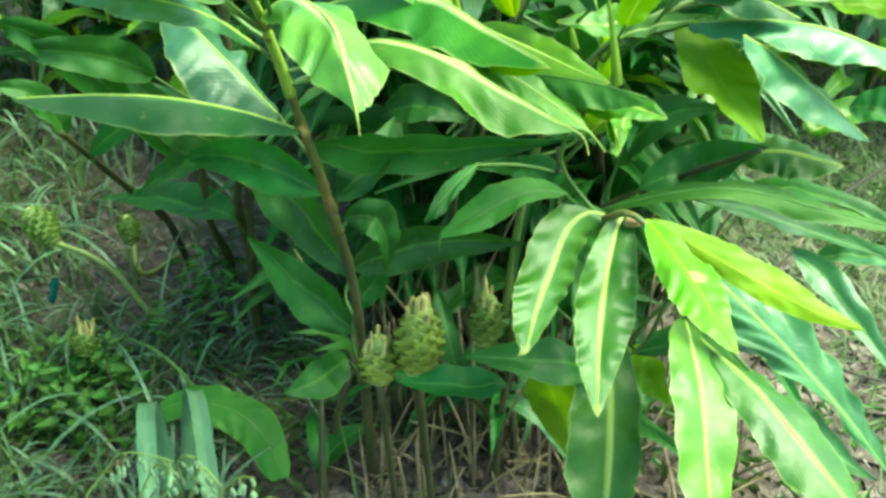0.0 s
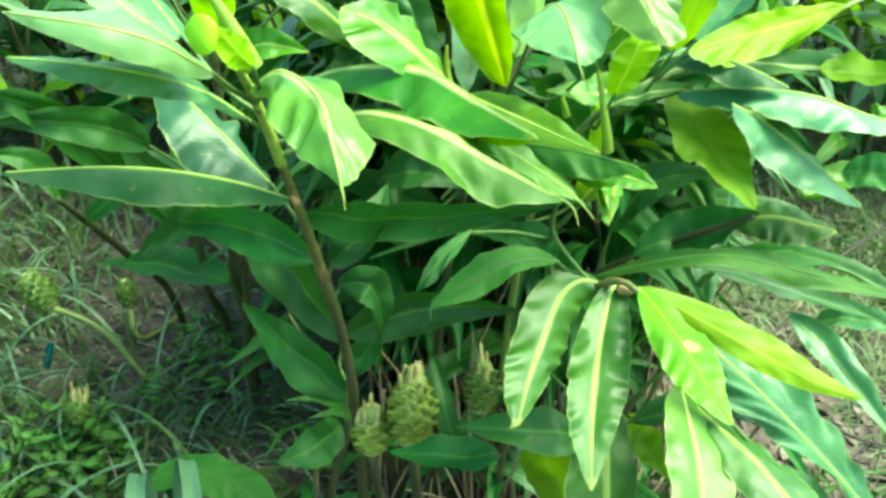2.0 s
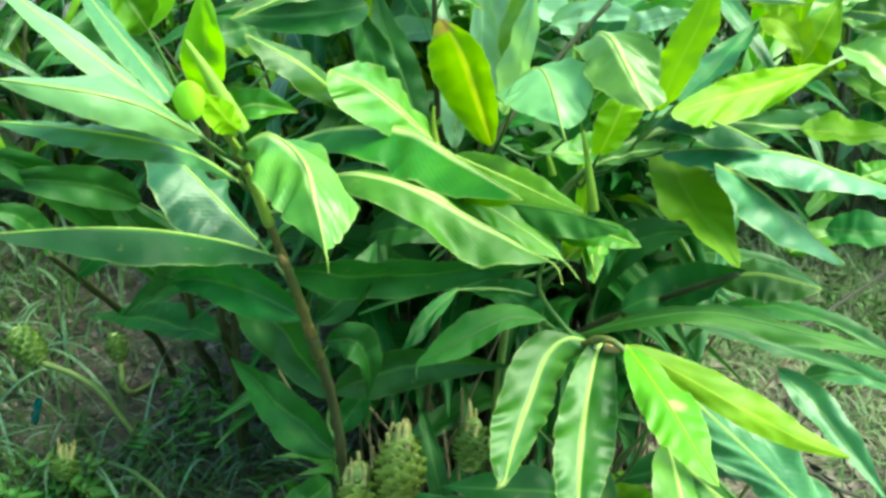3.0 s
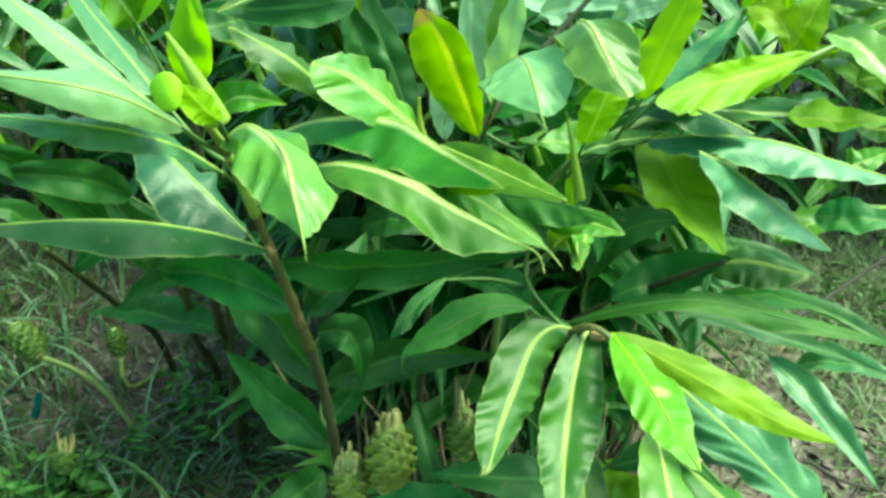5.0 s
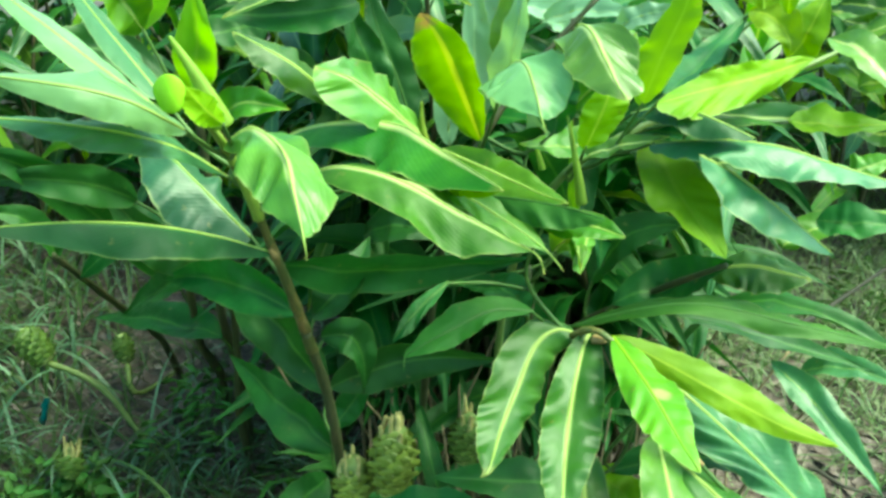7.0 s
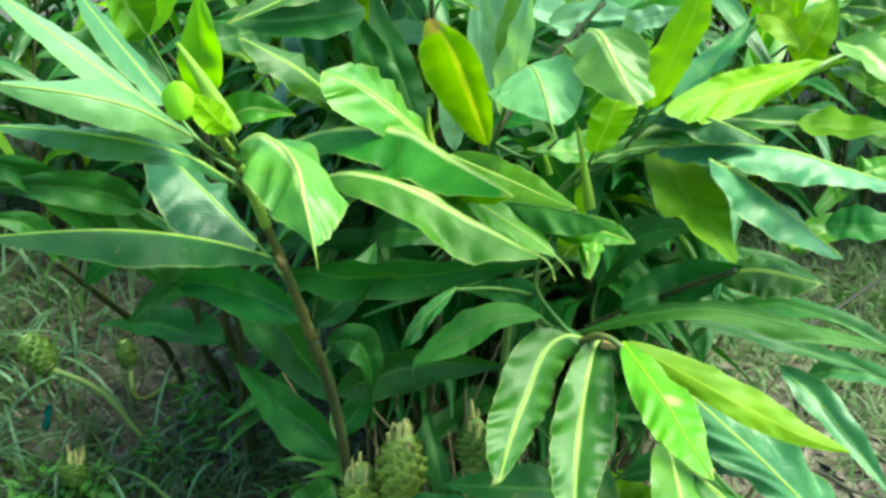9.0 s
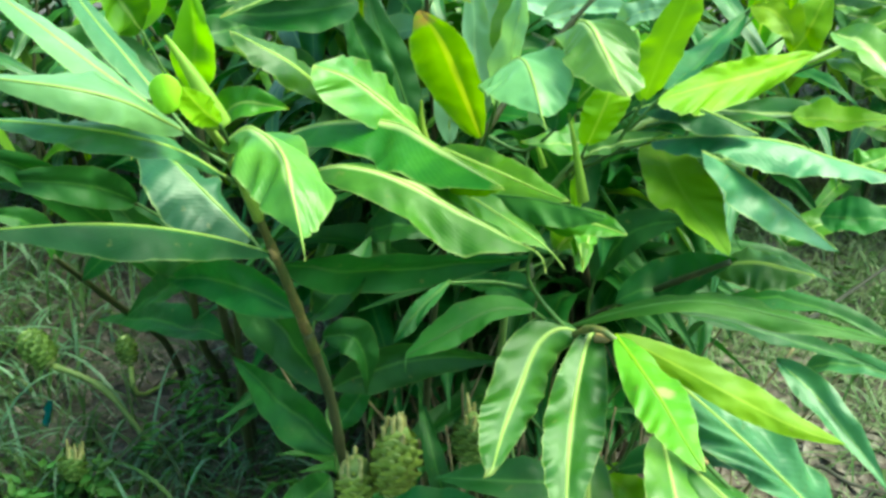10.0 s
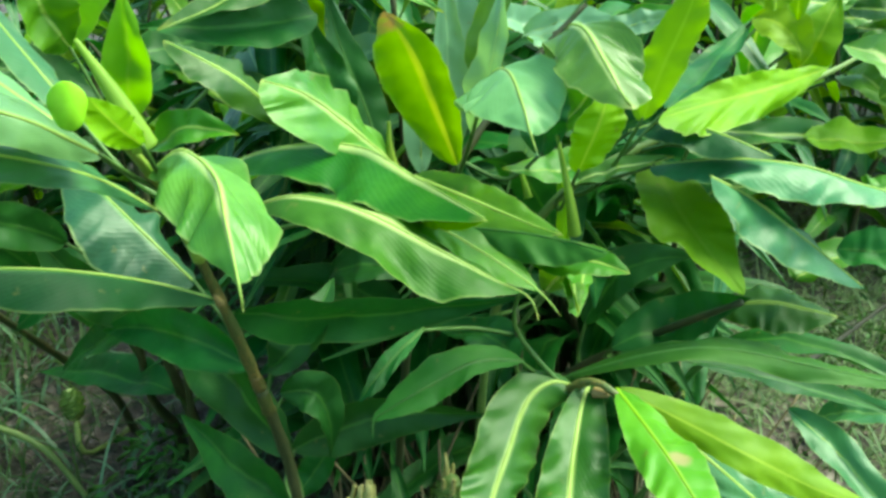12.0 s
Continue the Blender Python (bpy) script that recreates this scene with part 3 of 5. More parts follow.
blade_leaf(main, [(-0.071, 0.793, 0.876), (-0.109, 0.762, 0.924), (-0.141, 0.752, 0.948), (-0.168, 0.759, 0.960)], (-0.015, -0.026, -0.006), (-0.004, 0.025, 0.006), MID)
part("leaf_sheath", tube([(-0.164, 0.572, 0.947), (-0.163, 0.633, 0.900), (-0.163, 0.679, 0.859), (-0.159, 0.712, 0.813), (-0.155, 0.732, 0.776)], 0.0032, 0.0062, 10), LIP_SHEATH, main, "smooth yellow-green sheath round the upper stem")
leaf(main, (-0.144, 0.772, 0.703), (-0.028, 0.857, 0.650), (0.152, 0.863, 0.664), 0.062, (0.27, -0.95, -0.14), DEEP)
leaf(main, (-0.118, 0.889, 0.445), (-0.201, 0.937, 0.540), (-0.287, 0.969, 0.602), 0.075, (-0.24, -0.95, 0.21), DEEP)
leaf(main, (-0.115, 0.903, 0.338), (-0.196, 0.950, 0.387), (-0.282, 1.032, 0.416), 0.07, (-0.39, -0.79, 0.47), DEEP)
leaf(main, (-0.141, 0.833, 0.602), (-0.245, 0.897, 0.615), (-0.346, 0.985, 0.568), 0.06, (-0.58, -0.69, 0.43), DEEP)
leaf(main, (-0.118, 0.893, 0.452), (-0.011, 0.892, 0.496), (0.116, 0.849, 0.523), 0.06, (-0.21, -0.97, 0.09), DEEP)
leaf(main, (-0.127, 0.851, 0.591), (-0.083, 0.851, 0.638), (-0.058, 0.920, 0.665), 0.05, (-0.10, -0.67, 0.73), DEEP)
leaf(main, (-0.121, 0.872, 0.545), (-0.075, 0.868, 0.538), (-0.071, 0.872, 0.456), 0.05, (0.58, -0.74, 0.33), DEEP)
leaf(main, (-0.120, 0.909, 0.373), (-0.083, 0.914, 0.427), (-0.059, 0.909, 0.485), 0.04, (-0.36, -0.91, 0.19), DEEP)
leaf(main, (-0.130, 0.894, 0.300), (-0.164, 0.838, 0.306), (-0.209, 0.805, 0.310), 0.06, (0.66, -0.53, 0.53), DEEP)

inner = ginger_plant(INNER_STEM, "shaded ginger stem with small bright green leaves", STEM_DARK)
blade_leaf(inner, [(0.190, 0.759, 0.754), (0.179, 0.724, 0.741), (0.173, 0.703, 0.724)], (-0.018, -0.015, 0.011), (0.012, 0.011, -0.003), BRIGHT)
blade_leaf(inner, [(0.040, 0.787, 0.671), (0.008, 0.739, 0.665), (-0.012, 0.707, 0.656), (-0.021, 0.698, 0.648)], (-0.005, -0.028, -0.006), (-0.009, -0.000, 0.005), DEEP)
leaf(inner, (0.152, 0.757, 0.721), (0.169, 0.737, 0.748), (0.170, 0.687, 0.738), 0.04, (-0.33, 0.13, 0.94), BRIGHT, arch=True)
leaf(inner, (0.128, 0.762, 0.641), (0.107, 0.826, 0.635), (0.041, 0.894, 0.613), 0.05, (-0.45, -0.11, 0.88), DEEP)

centre = ginger_plant(CENTRE_STEM, "upright ginger stem with a red-tipped yellow-green leaf", STEM_DARK)
blade_leaf(centre, [(0.043, 0.703, 0.814), (0.096, 0.682, 0.819), (0.147, 0.663, 0.817), (0.182, 0.643, 0.813)], (0.012, -0.021, -0.019), (0.013, 0.047, -0.029), PLAIN, full=0.7)
blade_leaf(centre, [(0.033, 0.789, 0.828), (0.084, 0.749, 0.819), (0.127, 0.716, 0.810), (0.155, 0.696, 0.806)], (-0.020, -0.011, -0.011), (0.011, 0.010, 0.011), BRIGHT, full=0.6)
blade_leaf(centre, [(0.077, 0.853, 0.814), (0.058, 0.802, 0.877), (0.039, 0.744, 0.939), (0.025, 0.711, 0.972), (0.013, 0.692, 0.991)], (-0.038, -0.027, 0.009), (0.016, -0.002, 0.017), YOUNG, full=0.5, peak=0.55, tip=SCORCH, bulge=0.1)
blade_leaf(centre, [(0.092, 0.768, 0.900), (0.098, 0.730, 0.935), (0.108, 0.700, 0.943), (0.114, 0.658, 0.928), (0.117, 0.640, 0.914), (0.122, 0.627, 0.899)], (-0.032, -0.023, -0.026), (0.041, -0.037, -0.007), SHEEN, full=0.5, tail=0.1)
blade_leaf(centre, [(0.153, 0.745, 0.945), (0.156, 0.715, 0.974), (0.163, 0.688, 0.977), (0.171, 0.652, 0.961), (0.179, 0.626, 0.944), (0.186, 0.616, 0.935)], (-0.025, -0.014, -0.025), (0.040, -0.028, -0.018), SOFT, full=0.5)
blade_leaf(centre, [(0.019, 0.840, 0.819), (-0.022, 0.791, 0.875), (-0.056, 0.766, 0.911), (-0.089, 0.742, 0.930)], (-0.041, -0.057, 0.009), (-0.018, 0.009, 0.029), SOFT, full=0.6)
leaf(centre, (0.080, 0.871, 0.814), (0.100, 0.855, 0.760), (0.140, 0.873, 0.774), 0.03, (0.35, -0.80, 0.49), DEEP)
leaf(centre, (0.156, 0.833, 0.829), (0.163, 0.836, 0.880), (0.171, 0.825, 0.925), 0.05, (-0.52, -0.85, 0.01), DEEP)
leaf(centre, (0.003, 1.028, 1.017), (-0.102, 0.960, 0.980), (-0.208, 0.893, 0.944), 0.062, (0.09, -0.58, 0.81), MID)
leaf(centre, (-0.056, 0.963, 0.988), (0.003, 0.956, 0.975), (0.067, 0.922, 0.951), 0.035, (0.03, -0.61, 0.79), SOFT)
leaf(centre, (-0.035, 1.050, 0.812), (-0.069, 1.055, 0.872), (-0.086, 1.051, 0.939), 0.05, (0.46, -0.87, 0.19), DEEP)
leaf(centre, (-0.035, 1.075, 0.997), (0.001, 1.044, 0.977), (0.025, 1.026, 0.962), 0.03, (-0.18, -0.71, 0.69), YOUNG)

right = ginger_plant(RIGHT_STEM, "arching ginger stem with broad matt and yellow-green leaves", STALK)
blade_leaf(right, [(0.243, 0.806, 0.870), (0.254, 0.789, 0.925), (0.269, 0.780, 0.974), (0.276, 0.777, 1.012)], (-0.025, -0.008, 0.008), (0.025, 0.001, 0.006), MATT, full=0.6)
blade_leaf(right, [(0.186, 0.805, 0.822), (0.198, 0.800, 0.857), (0.207, 0.803, 0.884), (0.212, 0.813, 0.904)], (-0.020, -0.005, 0.005), (0.030, 0.013, -0.001), YOUNG, full=0.6)
blade_leaf(right, [(0.484, 0.964, 0.879), (0.390, 0.886, 0.878), (0.315, 0.832, 0.879), (0.257, 0.797, 0.875)], (-0.031, -0.010, 0.016), (-0.057, -0.067, -0.021), YOUNG)
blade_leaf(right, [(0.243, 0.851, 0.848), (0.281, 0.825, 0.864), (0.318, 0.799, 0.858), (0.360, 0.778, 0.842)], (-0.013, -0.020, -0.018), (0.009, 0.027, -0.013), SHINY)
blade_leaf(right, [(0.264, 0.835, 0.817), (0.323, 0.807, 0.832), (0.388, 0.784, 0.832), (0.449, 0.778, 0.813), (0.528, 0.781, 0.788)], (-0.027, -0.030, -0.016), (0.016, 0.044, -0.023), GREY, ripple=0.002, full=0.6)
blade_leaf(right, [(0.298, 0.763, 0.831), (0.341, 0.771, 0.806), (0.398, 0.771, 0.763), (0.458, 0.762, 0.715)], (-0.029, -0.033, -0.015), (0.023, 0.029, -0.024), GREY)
blade_leaf(right, [(0.280, 0.884, 0.804), (0.286, 0.817, 0.782), (0.299, 0.767, 0.763), (0.326, 0.722, 0.732)], (-0.035, -0.024, -0.000), (0.040, -0.025, 0.002), MATT, peak=0.36, full=0.5)
leaf(right, (0.329, 0.890, 0.832), (0.437, 0.897, 0.825), (0.593, 0.910, 0.809), 0.036, (0.12, -0.61, 0.78), MID)
leaf(right, (0.272, 0.832, 0.874), (0.352, 0.950, 0.886), (0.424, 1.034, 0.921), 0.045, (-0.12, -0.14, 0.98), DEEP)
leaf(right, (0.187, 0.839, 0.797), (0.227, 0.827, 0.817), (0.278, 0.812, 0.833), 0.03, (-0.42, -0.28, 0.86), SOFT)
leaf(right, (0.433, 0.886, 0.826), (0.486, 0.882, 0.820), (0.564, 0.883, 0.822), 0.05, (0.02, -0.37, 0.93), YOUNG)
leaf(right, (0.539, 1.034, 0.855), (0.536, 0.959, 0.861), (0.545, 0.891, 0.837), 0.05, (-0.52, -0.13, 0.84), BRIGHT)
leaf(right, (0.473, 1.015, 0.861), (0.483, 1.000, 0.900), (0.514, 1.025, 0.949), 0.06, (-0.61, -0.70, 0.37), YOUNG)
leaf(right, (0.417, 1.024, 0.923), (0.447, 0.984, 0.911), (0.454, 0.969, 0.880), 0.05, (-0.29, -0.70, 0.65), YOUNG)
leaf(right, (0.524, 1.043, 0.918), (0.567, 1.041, 0.915), (0.631, 1.037, 0.908), 0.05, (0.04, -0.65, 0.76), BRIGHT)
leaf(right, (0.438, 1.044, 0.919), (0.502, 1.051, 0.934), (0.643, 1.099, 0.920), 0.05, (0.15, -0.58, 0.80), BRIGHT)
leaf(right, (0.483, 0.954, 0.627), (0.528, 0.965, 0.650), (0.640, 0.976, 0.673), 0.05, (-0.23, -0.31, 0.92), BRIGHT)
leaf(right, (0.448, 0.978, 0.928), (0.442, 0.982, 0.988), (0.440, 1.004, 1.038), 0.035, (-0.18, -0.96, 0.21), YOUNG)
leaf(right, (0.402, 0.886, 0.964), (0.377, 0.889, 0.970), (0.349, 0.888, 0.965), 0.03, (-0.03, -1.00, 0.01), YOUNG)
leaf(right, (0.515, 1.040, 0.950), (0.558, 1.014, 0.968), (0.638, 1.002, 0.995), 0.04, (-0.42, -0.38, 0.83), SOFT)
leaf(right, (0.529, 1.031, 0.930), (0.571, 0.998, 0.932), (0.650, 0.974, 0.932), 0.045, (-0.25, -0.51, 0.82), MID)
leaf(right, (0.535, 1.023, 0.910), (0.578, 0.990, 0.913), (0.650, 0.969, 0.919), 0.03, (-0.26, -0.41, 0.88), SOFT)
leaf(right, (0.514, 0.984, 0.895), (0.561, 0.969, 0.914), (0.651, 0.982, 0.951), 0.03, (-0.35, -0.40, 0.85), BRIGHT)
leaf(right, (0.491, 0.946, 0.907), (0.515, 0.875, 0.894), (0.543, 0.830, 0.842), 0.055, (-0.08, -0.52, 0.85), SOFT)
leaf(right, (0.514, 0.903, 0.860), (0.550, 0.885, 0.871), (0.603, 0.858, 0.861), 0.05, (-0.27, -0.51, 0.81), BRIGHT)
leaf(right, (0.546, 0.953, 0.877), (0.574, 0.939, 0.897), (0.627, 0.919, 0.904), 0.045, (-0.45, -0.46, 0.77), SOFT)
leaf(right, (0.547, 0.943, 0.801), (0.578, 0.917, 0.795), (0.635, 0.899, 0.806), 0.05, (-0.31, -0.53, 0.79), MID)

fan = ginger_plant(FAN_STEM, "ginger stem with a fan of hanging bright leaves")
blade_leaf(fan, [(0.130, 0.706, 0.779), (0.174, 0.686, 0.787), (0.207, 0.667, 0.783)], (-0.009, -0.017, -0.006), (0.004, 0.009, 0.012), BRIGHT)
blade_leaf(fan, [(0.128, 0.710, 0.677), (0.084, 0.693, 0.688), (0.037, 0.659, 0.684), (0.007, 0.639, 0.677), (-0.005, 0.634, 0.671), (-0.006, 0.625, 0.660)], (-0.004, -0.021, -0.010), (-0.011, 0.013, 0.012), PLAIN, tail=0.06)
blade_leaf(fan, [(0.182, 0.714, 0.644), (0.155, 0.709, 0.655), (0.129, 0.685, 0.651), (0.106, 0.632, 0.635), (0.087, 0.582, 0.623), (0.073, 0.533, 0.616), (0.065, 0.526, 0.612)], (-0.038, -0.018, -0.001), (0.031, 0.019, -0.015), MID, ripple=0.0026, full=0.55)
blade_leaf(fan, [(0.189, 0.708, 0.654), (0.176, 0.680, 0.643), (0.161, 0.631, 0.623), (0.149, 0.579, 0.609), (0.141, 0.530, 0.590), (0.136, 0.488, 0.573)], (-0.030, -0.015, 0.001), (0.033, -0.004, 0.003), MID, ripple=0.0026, full=0.55)
blade_leaf(fan, [(0.208, 0.684, 0.662), (0.218, 0.628, 0.664), (0.229, 0.576, 0.661), (0.240, 0.521, 0.653), (0.251, 0.493, 0.644)], (-0.021, -0.029, -0.007), (0.027, -0.004, -0.001), BRIGHT, ripple=0.0012, tip=SPOTTED)
blade_leaf(fan, [(0.210, 0.688, 0.659), (0.263, 0.665, 0.639), (0.323, 0.640, 0.614), (0.376, 0.618, 0.594), (0.426, 0.604, 0.581)], (0.001, -0.011, -0.017), (0.020, 0.013, 0.008), YOUNG, full=0.65)
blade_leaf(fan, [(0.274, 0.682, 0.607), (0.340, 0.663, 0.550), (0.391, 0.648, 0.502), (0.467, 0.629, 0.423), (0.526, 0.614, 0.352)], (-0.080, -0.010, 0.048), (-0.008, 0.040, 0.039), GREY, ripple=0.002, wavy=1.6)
blade_leaf(fan, [(0.258, 0.656, 0.559), (0.257, 0.567, 0.534), (0.251, 0.499, 0.502), (0.247, 0.417, 0.450)], (-0.035, -0.019, 0.006), (0.033, 0.003, -0.012), BRIGHT, full=0.35)
blade_leaf(fan, [(0.266, 0.647, 0.546), (0.317, 0.574, 0.528), (0.357, 0.507, 0.501), (0.414, 0.426, 0.454)], (-0.022, -0.041, -0.013), (0.037, 0.014, -0.017), MID, full=0.4)
blade_leaf(fan, [(0.184, 0.670, 0.523), (0.182, 0.614, 0.475), (0.176, 0.560, 0.429), (0.163, 0.488, 0.356)], (-0.048, -0.009, -0.002), (0.033, -0.001, -0.005), MID, full=0.4)
blade_leaf(fan, [(0.173, 0.761, 0.626), (0.246, 0.735, 0.665), (0.319, 0.736, 0.669), (0.419, 0.742, 0.641), (0.559, 0.751, 0.599)], (0.012, -0.013, -0.014), (0.038, 0.030, -0.017), PLAIN, full=0.7)
leaf(fan, (0.109, 0.660, 0.494), (0.130, 0.665, 0.431), (0.157, 0.634, 0.353), 0.06, (0.05, -0.98, 0.20), MATT)
leaf(fan, (0.171, 0.653, 0.485), (0.098, 0.629, 0.519), (0.020, 0.619, 0.533), 0.05, (0.36, -0.55, 0.76), DEEP)
leaf(fan, (0.072, 0.645, 0.471), (0.009, 0.645, 0.470), (-0.054, 0.663, 0.460), 0.045, (-0.11, -0.21, 0.97), DEEP)
leaf(fan, (0.219, 0.679, 0.488), (0.320, 0.686, 0.500), (0.402, 0.694, 0.461), 0.05, (0.16, -0.20, 0.97), DEEP)
leaf(fan, (0.206, 0.702, 0.468), (0.239, 0.687, 0.447), (0.266, 0.664, 0.416), 0.05, (0.30, -0.58, 0.75), MATT)
leaf(fan, (0.351, 0.598, 0.497), (0.415, 0.606, 0.423), (0.508, 0.615, 0.350), 0.045, (0.56, -0.64, 0.53), GREY)

side = ginger_plant(SIDE_STEM, "low ginger stem with long narrow dark leaves", STEM_DARK)
blade_leaf(side, [(0.347, 0.841, 0.656), (0.387, 0.816, 0.675), (0.418, 0.794, 0.678), (0.448, 0.781, 0.674)], (-0.013, -0.036, -0.016), (0.010, 0.029, 0.002), MID)
leaf(side, (0.320, 0.874, 0.577), (0.460, 0.884, 0.531), (0.608, 0.880, 0.479), 0.036, (0.31, -0.34, 0.89), DEEP)
leaf(side, (0.243, 0.853, 0.602), (0.321, 0.848, 0.636), (0.360, 0.787, 0.694), 0.07, (-0.69, -0.38, 0.61), DEEP)
leaf(side, (0.467, 0.888, 0.494), (0.519, 0.813, 0.457), (0.565, 0.730, 0.402), 0.045, (-0.09, -0.54, 0.83), GREY)
leaf(side, (0.544, 0.964, 0.423), (0.586, 0.925, 0.458), (0.653, 0.869, 0.459), 0.05, (-0.41, -0.13, 0.90), GREY)
leaf(side, (0.229, 0.936, 0.588), (0.271, 0.918, 0.663), (0.335, 0.878, 0.697), 0.06, (-0.74, -0.46, 0.48), DEEP)

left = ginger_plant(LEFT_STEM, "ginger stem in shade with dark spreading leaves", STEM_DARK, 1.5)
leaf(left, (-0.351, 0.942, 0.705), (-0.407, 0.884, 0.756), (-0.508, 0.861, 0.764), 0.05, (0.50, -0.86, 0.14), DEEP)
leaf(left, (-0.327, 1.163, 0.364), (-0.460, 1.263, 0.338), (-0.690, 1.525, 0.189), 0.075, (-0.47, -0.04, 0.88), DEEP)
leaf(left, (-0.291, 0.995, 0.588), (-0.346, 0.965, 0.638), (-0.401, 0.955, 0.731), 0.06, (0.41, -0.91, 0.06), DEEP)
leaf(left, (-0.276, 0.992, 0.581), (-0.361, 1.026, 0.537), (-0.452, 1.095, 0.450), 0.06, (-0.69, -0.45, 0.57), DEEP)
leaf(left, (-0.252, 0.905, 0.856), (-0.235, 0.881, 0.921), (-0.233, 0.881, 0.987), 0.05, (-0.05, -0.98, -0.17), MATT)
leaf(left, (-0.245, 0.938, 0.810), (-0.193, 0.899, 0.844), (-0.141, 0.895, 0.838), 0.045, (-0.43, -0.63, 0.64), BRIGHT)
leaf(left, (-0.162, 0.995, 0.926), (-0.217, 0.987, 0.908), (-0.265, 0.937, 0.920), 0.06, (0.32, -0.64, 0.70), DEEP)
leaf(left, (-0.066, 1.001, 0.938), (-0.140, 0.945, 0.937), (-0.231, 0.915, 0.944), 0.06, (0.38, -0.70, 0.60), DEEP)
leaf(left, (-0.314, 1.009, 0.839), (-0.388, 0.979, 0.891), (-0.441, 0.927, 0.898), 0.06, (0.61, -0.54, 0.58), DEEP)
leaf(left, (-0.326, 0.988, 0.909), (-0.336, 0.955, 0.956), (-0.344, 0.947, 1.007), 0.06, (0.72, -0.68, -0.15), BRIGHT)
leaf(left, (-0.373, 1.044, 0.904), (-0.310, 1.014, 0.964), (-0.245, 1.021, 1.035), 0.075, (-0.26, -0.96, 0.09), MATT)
leaf(left, (-0.156, 1.139, 1.013), (-0.194, 1.129, 0.986), (-0.232, 1.118, 0.959), 0.05, (-0.14, -0.84, 0.52), YOUNG)

# the rolled young leaf at the tip of the leaning stem
rolled_leaf(main, [(-0.152, 0.613, 0.916), (-0.167, 0.610, 0.955), (-0.188, 0.617, 0.989)], 0.010)
rolled_lip(main, (-0.167, 0.527, 0.968), (0.17, -0.57, 0.17))
# narrow shoots still rolled, among the open leaves
rolled_leaf(right, [(0.187, 0.806, 0.759), (0.178, 0.808, 0.806), (0.168, 0.822, 0.854)], 0.0065)
rolled_leaf(centre, [(0.150, 0.871, 0.773), (0.145, 0.874, 0.790), (0.139, 0.877, 0.807)], 0.0045)
rolled_leaf(centre, [(0.014, 0.832, 0.824), (0.011, 0.831, 0.844), (0.011, 0.832, 0.867)], 0.005)

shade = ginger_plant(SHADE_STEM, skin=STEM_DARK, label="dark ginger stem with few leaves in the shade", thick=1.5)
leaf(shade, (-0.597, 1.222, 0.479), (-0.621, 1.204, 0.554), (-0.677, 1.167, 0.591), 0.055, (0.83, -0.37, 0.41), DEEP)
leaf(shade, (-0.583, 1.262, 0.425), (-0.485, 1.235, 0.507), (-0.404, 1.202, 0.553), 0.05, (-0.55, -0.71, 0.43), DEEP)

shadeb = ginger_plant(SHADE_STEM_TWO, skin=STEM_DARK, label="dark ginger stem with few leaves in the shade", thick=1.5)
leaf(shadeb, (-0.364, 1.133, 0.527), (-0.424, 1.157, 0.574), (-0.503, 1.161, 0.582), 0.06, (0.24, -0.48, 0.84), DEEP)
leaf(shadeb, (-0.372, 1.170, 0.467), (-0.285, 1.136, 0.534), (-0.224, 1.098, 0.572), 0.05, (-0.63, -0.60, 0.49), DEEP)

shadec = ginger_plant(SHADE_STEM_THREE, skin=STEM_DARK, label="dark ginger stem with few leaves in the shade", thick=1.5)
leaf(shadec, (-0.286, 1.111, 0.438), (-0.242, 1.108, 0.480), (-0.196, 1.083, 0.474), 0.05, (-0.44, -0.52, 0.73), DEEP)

back = ginger_plant(BACK_STEM, "upright ginger stem with bluish leaves in the middle of the clump")
blade_leaf(back, [(0.003, 1.075, 0.727), (-0.023, 1.104, 0.806), (-0.053, 1.123, 0.886), (-0.066, 1.131, 0.944)], (-0.020, -0.019, -0.004), (0.028, 0.005, 0.001), DEEP)
blade_leaf(back, [(-0.052, 1.145, 0.753), (-0.080, 1.159, 0.823), (-0.098, 1.175, 0.898), (-0.108, 1.190, 0.949)], (-0.013, 0.000, 0.008), (0.014, 0.013, 0.013), GREY)
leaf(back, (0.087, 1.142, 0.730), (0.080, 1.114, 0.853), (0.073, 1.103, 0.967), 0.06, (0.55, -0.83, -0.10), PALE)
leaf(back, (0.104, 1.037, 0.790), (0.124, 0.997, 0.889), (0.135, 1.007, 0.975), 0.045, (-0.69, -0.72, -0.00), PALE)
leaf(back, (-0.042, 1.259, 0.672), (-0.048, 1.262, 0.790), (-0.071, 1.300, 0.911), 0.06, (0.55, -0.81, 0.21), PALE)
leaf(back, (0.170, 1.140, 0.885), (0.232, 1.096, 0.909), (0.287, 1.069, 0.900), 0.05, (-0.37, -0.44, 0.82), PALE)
leaf(back, (-0.161, 1.244, 0.752), (-0.193, 1.244, 0.797), (-0.263, 1.219, 0.812), 0.055, (0.48, -0.72, 0.51), DEEP)
leaf(back, (-0.081, 1.101, 0.578), (-0.020, 1.062, 0.614), (0.044, 1.051, 0.592), 0.06, (-0.33, -0.63, 0.70), DEEP)
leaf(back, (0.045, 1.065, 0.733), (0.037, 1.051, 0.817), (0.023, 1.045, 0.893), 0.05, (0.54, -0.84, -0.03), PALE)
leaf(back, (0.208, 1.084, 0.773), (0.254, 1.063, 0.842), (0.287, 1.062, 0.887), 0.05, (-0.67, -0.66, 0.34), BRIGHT)
